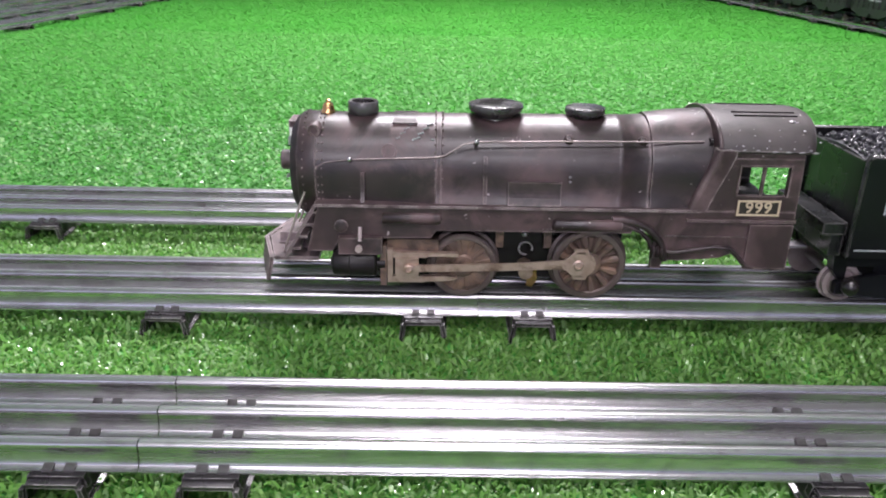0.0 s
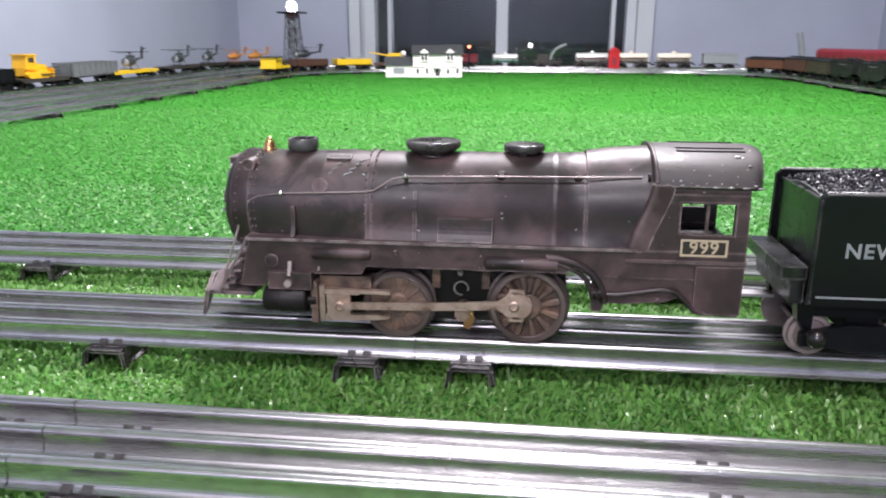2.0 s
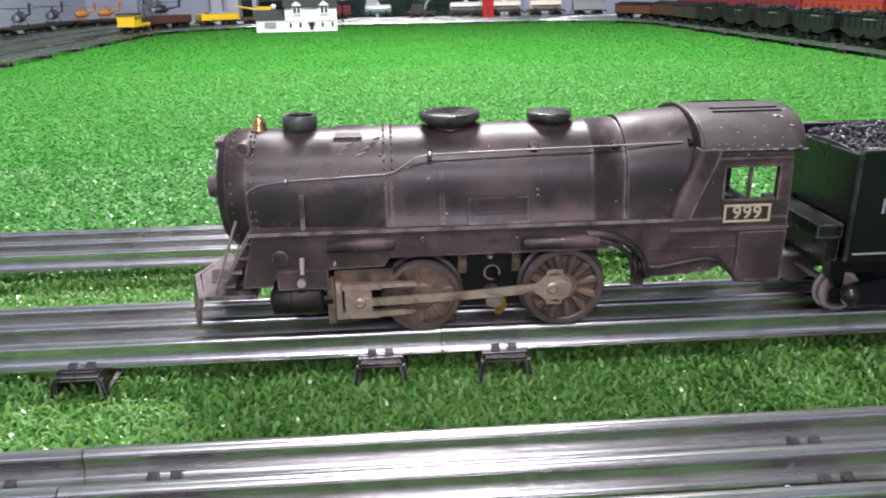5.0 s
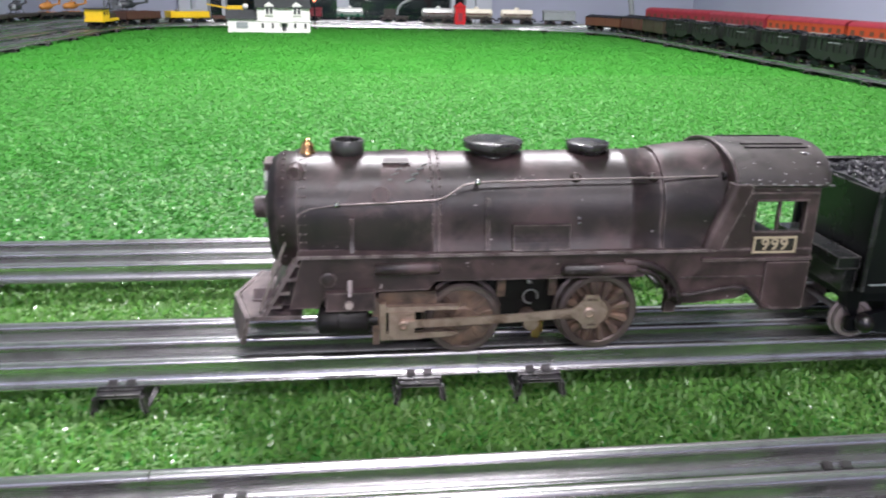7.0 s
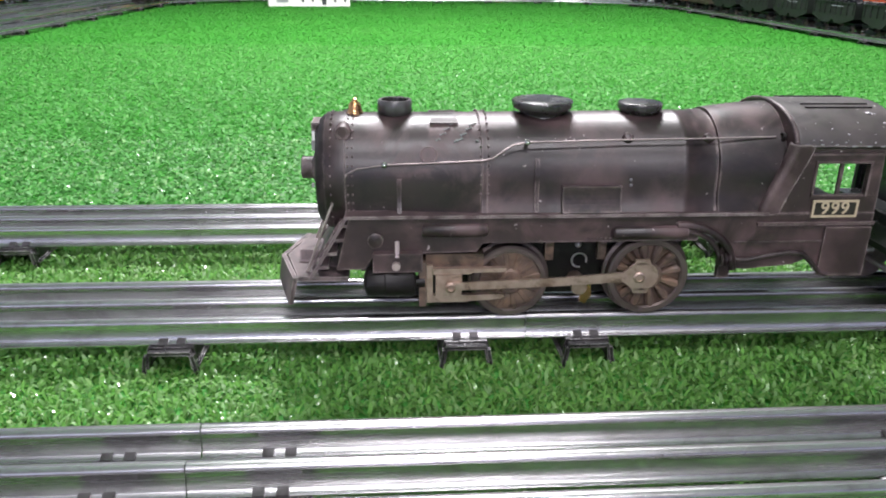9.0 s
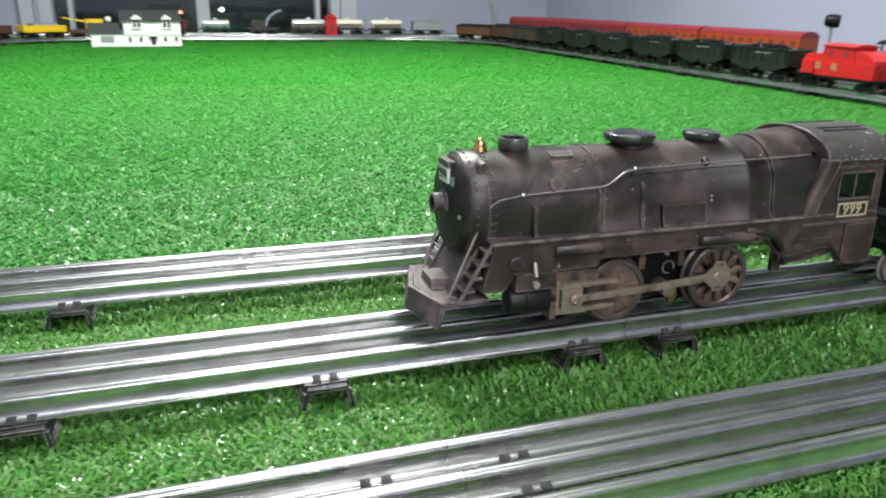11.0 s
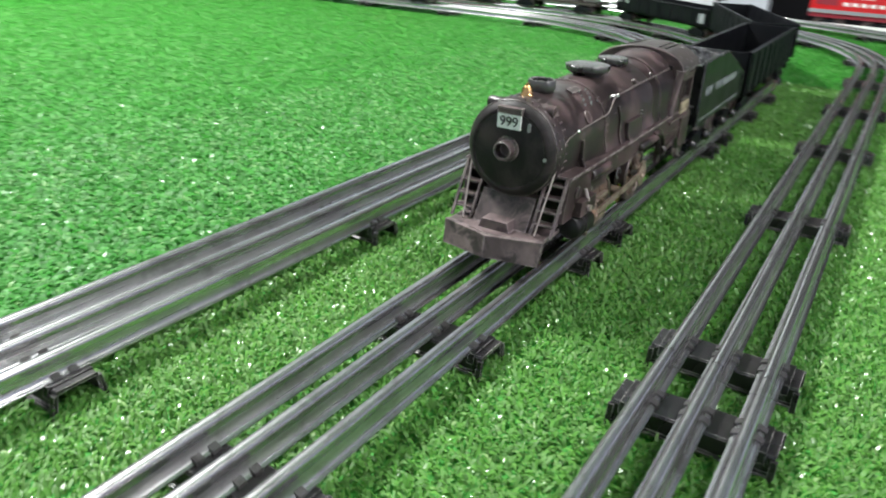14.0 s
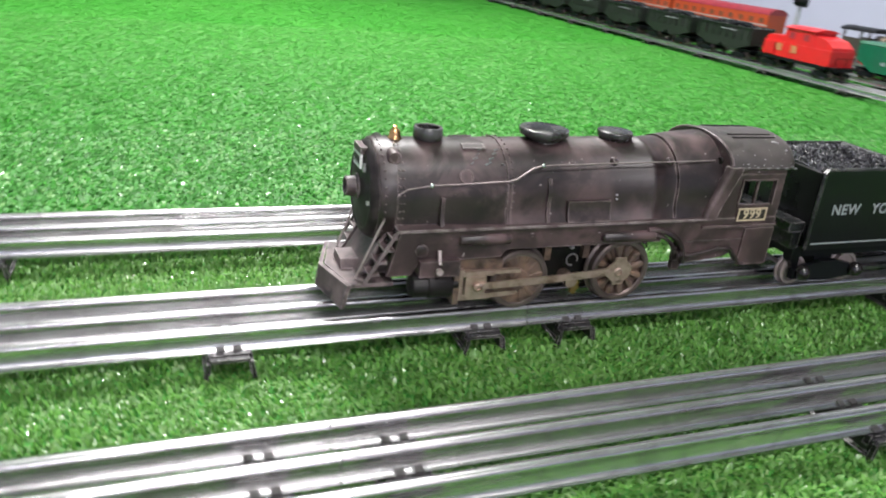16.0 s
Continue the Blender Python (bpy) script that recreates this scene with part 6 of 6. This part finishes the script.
put(tankcar(0.090, M_WHITETANK, M_UNDER, "white plastic toy tank car with brown frame"), T2.place(1.213, 0.06))
put(green_hopper(0.070), T2.place(1.413, 0.04) @ pose(0, 0, 0, 0, 0, 180))

# red caboose and coal hoppers on the inner track
sc = 1.088
put(caboose(0.087, "bright red plastic toy caboose behind the coal hoppers"), T3.place(sc + 0.012, 0.05))
h1 = hopper(0.076, M_HOPPER, "dark olive toy coal hopper car on the inner track")
put(h1, T3.place(sc + 0.197, 0.05))
for i in range(1, 6):
    put(copy_thing(h1, h1.matrix_basis), T3.place(sc + 0.197 + 0.178 * i, 0.05))
b1 = boxcar(0.080, M_OLIVE, M_BLACKCAR, "olive brown toy box car on the inner track", 0.052)
put(b1, T3.place(sc + 0.197 + 0.178 * 6, 0.05))
put(boxcar(0.080, M_BROWN, M_BLACKCAR, "maroon toy box car on the inner track", 0.052), T3.place(sc + 0.197 + 0.178 * 7, 0.05))
put(boxcar(0.080, M_RUST, M_BLACKCAR, "rust orange toy box car with a dark roof", 0.046), T3.place(sc + 0.197 + 0.178 * 8, 0.05))

# orange and crimson passenger train on the outer track
so = T1.near(1.170, 1.305)
p1 = passenger(0.180, M_ORANGE, M_CRIMSON, "orange toy passenger car with a crimson roof")
put(p1, T1.place(so, 0.1))
put(copy_thing(p1, p1.matrix_basis), T1.place(so + 0.375, 0.1))
p2 = passenger(0.180, M_CRIMSON, M_CRIMSON, "crimson toy passenger car")
put(p2, T1.place(so + 0.75, 0.1))
put(copy_thing(p2, p2.matrix_basis), T1.place(so + 1.125, 0.1))
put(old_engine(0.100), T1.place(T1.near(1.170, 0.815), 0.05) @ pose(0, 0, 0, 0, 0, 180))

# red diesel beyond the foam strip
diesel = car("toy_diesel", "red toy diesel locomotive with a white stripe")
bogie(diesel, -0.045, 0.034, 0.0115), bogie(diesel, 0.045, 0.034, 0.0115)
part("underframe", bbox(-0.085, 0.085, -0.022, 0.022, 0.0215, 0.0290, 0.0006), M_CRIMSON, diesel)
part("body", bbox(-0.085, 0.085, -0.0240, 0.0240, 0.0290, 0.0740, 0.0040), M_RED, diesel)
part("roof", soften(prism_x(bmesh.new(), [(-0.0225, 0.0735), (0.0225, 0.0735), (0.0160, 0.0780), (-0.0160, 0.0780)], -0.083, 0.083), 0.0008), M_RED, diesel)
for s in (-1, 1):
    part("stripe", bbox(-0.086, 0.086, min(s * 0.0230, s * 0.0248), max(s * 0.0230, s * 0.0248), 0.0300, 0.0370, 0.0005), M_GREY, diesel, "pale grey stripe")
    for k in range(5):
        part("lettering_bar", bbox(-0.050 + k * 0.016, -0.040 + k * 0.016, min(s * 0.0236, s * 0.0245), max(s * 0.0236, s * 0.0245), 0.0460, 0.0530, 0.0003), M_WHITETANK, diesel, "white bar of lettering")
    part("lettering_bar", bbox(-0.028, 0.010, min(s * 0.0236, s * 0.0245), max(s * 0.0236, s * 0.0245), 0.0610, 0.0650, 0.0003), M_WHITETANK, diesel, "white bar of lettering")
    part("grille", bbox(0.035, 0.075, min(s * 0.0236, s * 0.0244), max(s * 0.0236, s * 0.0244), 0.0460, 0.0660, 0.0003), M_CRIMSON, diesel)
put(diesel, pose(1.430, -0.022, -0.0125, 0, 0, 90))

# the long train beside the west wall, on the edge track
def at_left(y):
    return T0.near(-1.120, y)


put(tankcar(0.085, M_SILVER, M_BLACKCAR, "silver toy tank car beside the wall"), T0.place(at_left(0.960), 0.05))
gl = gondola(0.100, M_BLACKCAR, "long black toy gondola beside the wall", 0.0480)
put(gl, T0.place(at_left(1.175), 0.05))
fd = flatcar(0.090, M_UNDER, "dark flat car carrying a toy bulldozer")
put(fd, T0.place(at_left(1.385), 0.05))
put(bulldozer(), on(fd, 0.0230, 0.02, 180))
put(gondola(0.108, M_DULLGREY, "grey ribbed toy gondola beside the wall", 0.0520), T0.place(at_left(1.595), 0.05))
deck_mats = (M_YELLOW, M_UNDER, M_UNDER, M_UNDER, M_UNDER, M_UNDER)
for i, sl in enumerate((7.129, 6.815, 6.585, 6.420, 6.315, 6.10)):
    kind = "yellow" if i == 0 else "dark"
    f = flatcar((0.125, 0.112, 0.106, 0.052, 0.048, 0.08)[i], deck_mats[i], f"{kind} flat car carrying a toy helicopter")
    put(f, T0.place(sl, 0.05))
    heli = helicopter(M_HELI if i not in (3, 4) else M_TANORANGE, "grey toy helicopter on a flat car" if i not in (3, 4) else "orange toy helicopter on a flat car")
    put(heli, on(f, 0.0230, -0.02, 180) @ Matrix.Scale(1.3 if i not in (3, 4) else 1.1, 4))

# yellow work train on the curve of the inner track
yc = car("work_caboose", "yellow toy work caboose with a dark flat roof")
underframe(yc, 0.070)
part("deck", bbox(-0.070, 0.070, -0.0250, 0.0250, 0.0180, 0.0260, 0.0008), M_YELLOW, yc)
part("cab", bbox(0.005, 0.066, -0.0240, 0.0240, 0.0260, 0.0520, 0.0010), M_YELLOW, yc)
part("cab_roof", bbox(0.001, 0.070, -0.0265, 0.0265, 0.0520, 0.0550, 0.0008), M_UNDER, yc)
for x in (0.022, 0.046):
    for s in (-1, 1):
        part("pane", bbox(x - 0.005, x + 0.005, min(s * 0.0236, s * 0.0246), max(s * 0.0236, s * 0.0246), 0.0360, 0.0470, 0.0003), M_BLACKCAR, yc)
part("tool_box", bbox(-0.062, -0.004, -0.0200, 0.0200, 0.0260, 0.0400, 0.0010), M_UNDER, yc)
sy = 4.62
put(yc, T3.place(sy, 0.04))
gb = gondola(0.075, M_BROWN, "brown toy gondola on the curve", 0.0400)
put(gb, T3.place(sy - 0.205, 0.04))
gy = gondola(0.068, M_YELLOW, "yellow toy gondola with a grey crate load", 0.0380)
put(gy, T3.place(sy - 0.395, 0.04))
crate = thing("crate_load", "grey open crate load in the yellow gondola", "crate")
part("crate", bbox(-0.045, 0.035, -0.018, 0.018, 0.0, 0.024, 0.001), M_GREY, crate)
put(crate, on(gy, 0.0205))
cr = flatcar(0.075, M_BROWN, "brown flat car carrying a yellow crane")
put(cr, T3.place(sy - 0.555, 0.04))
yb = thing("toy_crane", "yellow toy crane with a long boom", "toy crane")
part("cab", bbox(-0.028, 0.022, -0.018, 0.018, 0.0, 0.034, 0.002), M_YELLOW, yb)
part("boom", soften(prism(bmesh.new(), [(0.010, 0.026), (0.014, 0.021), (0.090, 0.036), (0.090, 0.040)], -0.005, 0.005), 0.0005), M_YELLOW, yb)
put(yb, on(cr, 0.0230))

# small cars along the window side
t1 = tankcar(0.058, M_SILVER, M_GREEN, "small silver toy tank car near the window", 0.0150, 0.0330)
put(t1, T0.place(T0.near(-0.065, 2.845), 0.03))
cf = flatcar(0.055, M_UNDER, "small dark flat car carrying a grey crane")
put(cf, T1.place(T1.near(0.108, 2.735), 0.03))
gc = thing("toy_crane", "grey toy crane with a curved jib", "toy crane")
part("cab", bbox(-0.040, 0.004, -0.015, 0.015, 0.0, 0.026, 0.002), M_UNDER, gc)
bm = bmesh.new()
tube(bm, [(0.010, 0, 0.006), (0.016, 0, 0.028), (0.030, 0, 0.046), (0.052, 0, 0.058), (0.070, 0, 0.064)], 0.0048, 8)
part("jib", bm, M_GREY, gc, "curved grey jib", smooth=60)
put(gc, on(cf, 0.0230, 0, 180))
for i, x in enumerate((0.272, 0.428, 0.590)):
    t = tankcar(0.064, M_SILVER if i == 0 else M_CREAMTANK, M_UNDER, "small silver toy tank car near the window" if i == 0 else "small cream toy tank car near the window", 0.0150, 0.0350)
    part("band", bbox(-0.050, 0.050, -0.0156, 0.0156, 0.0300, 0.0335, 0.0004), M_RUST, t, "rust brown lower band")
    put(t, T1.place(T1.near(x, 2.735), 0.03) @ Matrix.Scale(1.1, 4))
put(boxcar(0.062, M_GREY, M_GREY, "grey toy covered hopper near the window", 0.0480), T1.place(T1.near(0.750, 2.71), 0.03))
put(boxcar(0.045, M_DARKRED, M_DARKRED, "small dark red toy box car behind the house", 0.0430), T1.place(T1.near(-0.215, 2.735), 0.03))

# ---- buildings and poles ----
house = thing("toy_house", "white plastic toy house with charcoal roof and dormers", "toy house")
part("wall", bbox(0, 0.165, 0, 0.11, 0, 0.076, 0.0006), M_HOUSE, house, "white clapboard wall")
part("roof", soften(prism_x(bmesh.new(), [(-0.006, 0.077), (0.055, 0.106), (0.116, 0.077), (0.116, 0.074), (-0.006, 0.074)], -0.005, 0.170), 0.0006), M_ROOF, house, "charcoal gabled roof")
part("belt_board", bbox(-0.001, 0.166, -0.0025, 0.0, 0.0335, 0.0365, 0.0004), M_HOUSE, house)
for x in (0.038, 0.125):
    d = part("dormer", bbox(x - 0.014, x + 0.014, -0.004, 0.040, 0.052, 0.082, 0.0005), M_HOUSE, house)
    part("dormer_roof", soften(prism(bmesh.new(), [(x - 0.017, 0.081), (x, 0.093), (x + 0.017, 0.081)], -0.006, 0.045), 0.0005), M_HOUSE, d)
    for k in (-0.006, 0.006):
        part("pane", bbox(x + k - 0.0040, x + k + 0.0040, -0.0052, -0.0036, 0.057, 0.077, 0.0002), M_ROOF, d)
for x in (0.016, 0.047, 0.118, 0.150):
    w = part("window", bbox(x - 0.0055, x + 0.0055, -0.0015, 0.001, 0.011, 0.030, 0.0003), M_HOUSE, house)
    part("pane", bbox(x - 0.0035, x + 0.0035, -0.0024, -0.0012, 0.013, 0.028, 0.0002), M_ROOF, w)
dr = part("door", bbox(0.076, 0.090, -0.0020, 0.001, 0.002, 0.028, 0.0003), M_ROOF, house, "dark front door")
part("canopy", soften(prism(bmesh.new(), [(0.070, 0.030), (0.083, 0.039), (0.096, 0.030)], -0.012, 0.001), 0.0004), M_HOUSE, house)
part("step", bbox(0.070, 0.096, -0.016, 0.0, 0.0, 0.004, 0.0004), M_HOUSE, house)
part("base_strip", bbox(0.004, 0.161, -0.008, 0.0, 0.0, 0.0025, 0.0003), M_HOUSE, house)
part("garage_wall", bbox(-0.092, 0, 0.0, 0.075, 0, 0.042, 0.0006), M_HOUSE, house)
part("garage_roof", soften(prism_x(bmesh.new(), [(-0.005, 0.041), (0.037, 0.068), (0.080, 0.041), (0.080, 0.039), (-0.005, 0.039)], -0.097, 0.0), 0.0005), M_ROOF, house)
part("garage_door", bbox(-0.066, -0.030, -0.0015, 0.0005, 0.013, 0.031, 0.0003), M_GREY, house, "grey garage door")
house.matrix_basis = pose(-0.352, 2.250, -0.0040, 0, 0, 8)


def globe_lamp(x, y, h, r, base, label):
    lp = thing("toy_street_lamp", label, "toy lamp")
    bm = bmesh.new()
    lathe(bm, (0, 0, 0), Z, [(0.010, 0), (0.010, 0.002), (0.003, 0.004), (0.0018, 0.010), (0.0016, h - r)], 12)
    part("post", bm, M_WHITETANK, lp)
    bm = bmesh.new()
    ball(bm, (0, 0, h), r, 14, 10)
    part("globe", bm, M_LAMP if "lit" in label else M_WHITETANK, lp, smooth=60)
    lp.location = (x, y, base)


globe_lamp(-0.400, 2.345, 0.078, 0.0095, -0.0065, "white globe toy street lamp behind the garage")

tower = thing("beacon_tower", "grey lattice toy beacon tower with lit lamp", "toy tower")
for sx in (-1, 1):
    for sy in (-1, 1):
        bm = bmesh.new()
        tube(bm, [(sx * 0.034, sy * 0.034, 0), (sx * 0.020, sy * 0.020, 0.212)], 0.0042, 6)
        part("leg", bm, M_TOWER, tower)
for z in (0.034, 0.076, 0.118, 0.160, 0.202):
    k = 0.034 - 0.014 * z / 0.212
    for p, q in (((-k, -k), (k, -k)), ((k, -k), (k, k)), ((k, k), (-k, k)), ((-k, k), (-k, -k))):
        part("crossbar", tube(bmesh.new(), [(*p, z), (*q, z)], 0.0026, 6), M_TOWER, tower)
        part("diagonal_brace", tube(bmesh.new(), [(*p, z), (*q, max(z - 0.040, 0))], 0.0020, 6), M_TOWER, tower)
part("ladder_panel", bbox(-0.012, 0.012, -0.008, 0.008, 0.0, 0.206, 0.001), M_TOWER, tower)
part("collar", bbox(-0.022, 0.022, -0.022, 0.022, 0.196, 0.212, 0.001), M_CRIMSON, tower, "red collar")
part("platform", bbox(-0.046, 0.046, -0.046, 0.046, 0.212, 0.218, 0.001), M_BLACKCAR, tower)
bm = bmesh.new()
lathe(bm, (0, 0, 0.218), Z, [(0.012, 0), (0.019, 0.008), (0.021, 0.020), (0.018, 0.034), (0.009, 0.041), (0.001, 0.043)], 20)
part("lamp_head", bm, M_LAMP, tower, "bright lit lamp head", smooth=50)
tower.matrix_basis = Matrix.Translation((-0.982, 2.945, -0.0065)) @ Matrix.Scale(1.08, 4)

# searchlight on a post, red booth, chutes, a tiny red lamp
sl = thing("toy_searchlight", "black toy searchlight on a grey post", "toy lamp")
bm = bmesh.new()
lathe(bm, (0, 0, 0), Z, [(0.014, 0), (0.014, 0.003), (0.005, 0.006), (0.004, 0.104)], 12)
part("post", bm, M_GREY, sl)
bm = bmesh.new()
lathe(bm, (0.012, -0.012, 0.118), Vector((-1, 1, 0.1)), [(0.012, 0), (0.015, 0.003), (0.015, 0.024), (0.010, 0.032), (0.001, 0.034)], 20)
part("lamp_head", bm, M_BLACKCAR, sl, smooth=40)
sl.location = (1.245, 1.145, -0.0065)

booth = thing("toy_booth", "small red toy signal booth beside the far track", "toy building")
part("wall", bbox(-0.020, 0.020, -0.018, 0.018, 0, 0.082, 0.001), M_RED, booth)
part("roof", soften(prism(bmesh.new(), [(-0.024, 0.081), (0.0, 0.098), (0.024, 0.081)], -0.022, 0.022), 0.0005), M_RED, booth)
part("pane", bbox(-0.008, 0.008, -0.0192, -0.0175, 0.030, 0.060, 0.0003), M_CRIMSON, booth)
booth.location = (0.355, 2.680, -0.0065)

for x, y, h, tilt in ((1.085, 2.80, 0.150, -12),):
    ch = thing("toy_loader", "grey curved toy loader arm beside the track", "toy loader")
    bm = bmesh.new()
    tube(bm, [(0, 0, 0), (-0.004, 0, 0.05), (-0.012, 0, 0.10), (-0.026, 0, h)], 0.011, 10)
    part("arm", bm, M_GREY, ch, smooth=60)
    ch.location = (x, y, -0.0065)
red = thing("toy_signal", "toy signal post with a lit red lamp", "toy signal")
bm = bmesh.new()
lathe(bm, (0, 0, 0), Z, [(0.010, 0), (0.010, 0.003), (0.003, 0.006), (0.003, 0.094)], 10)
part("post", bm, M_BLACKCAR, red)
bm = bmesh.new()
ball(bm, (0, -0.004, 0.099), 0.0058, 12, 8)
part("lamp", bm, M_REDLAMP, red)
red.location = (-0.185, 2.520, -0.0065)
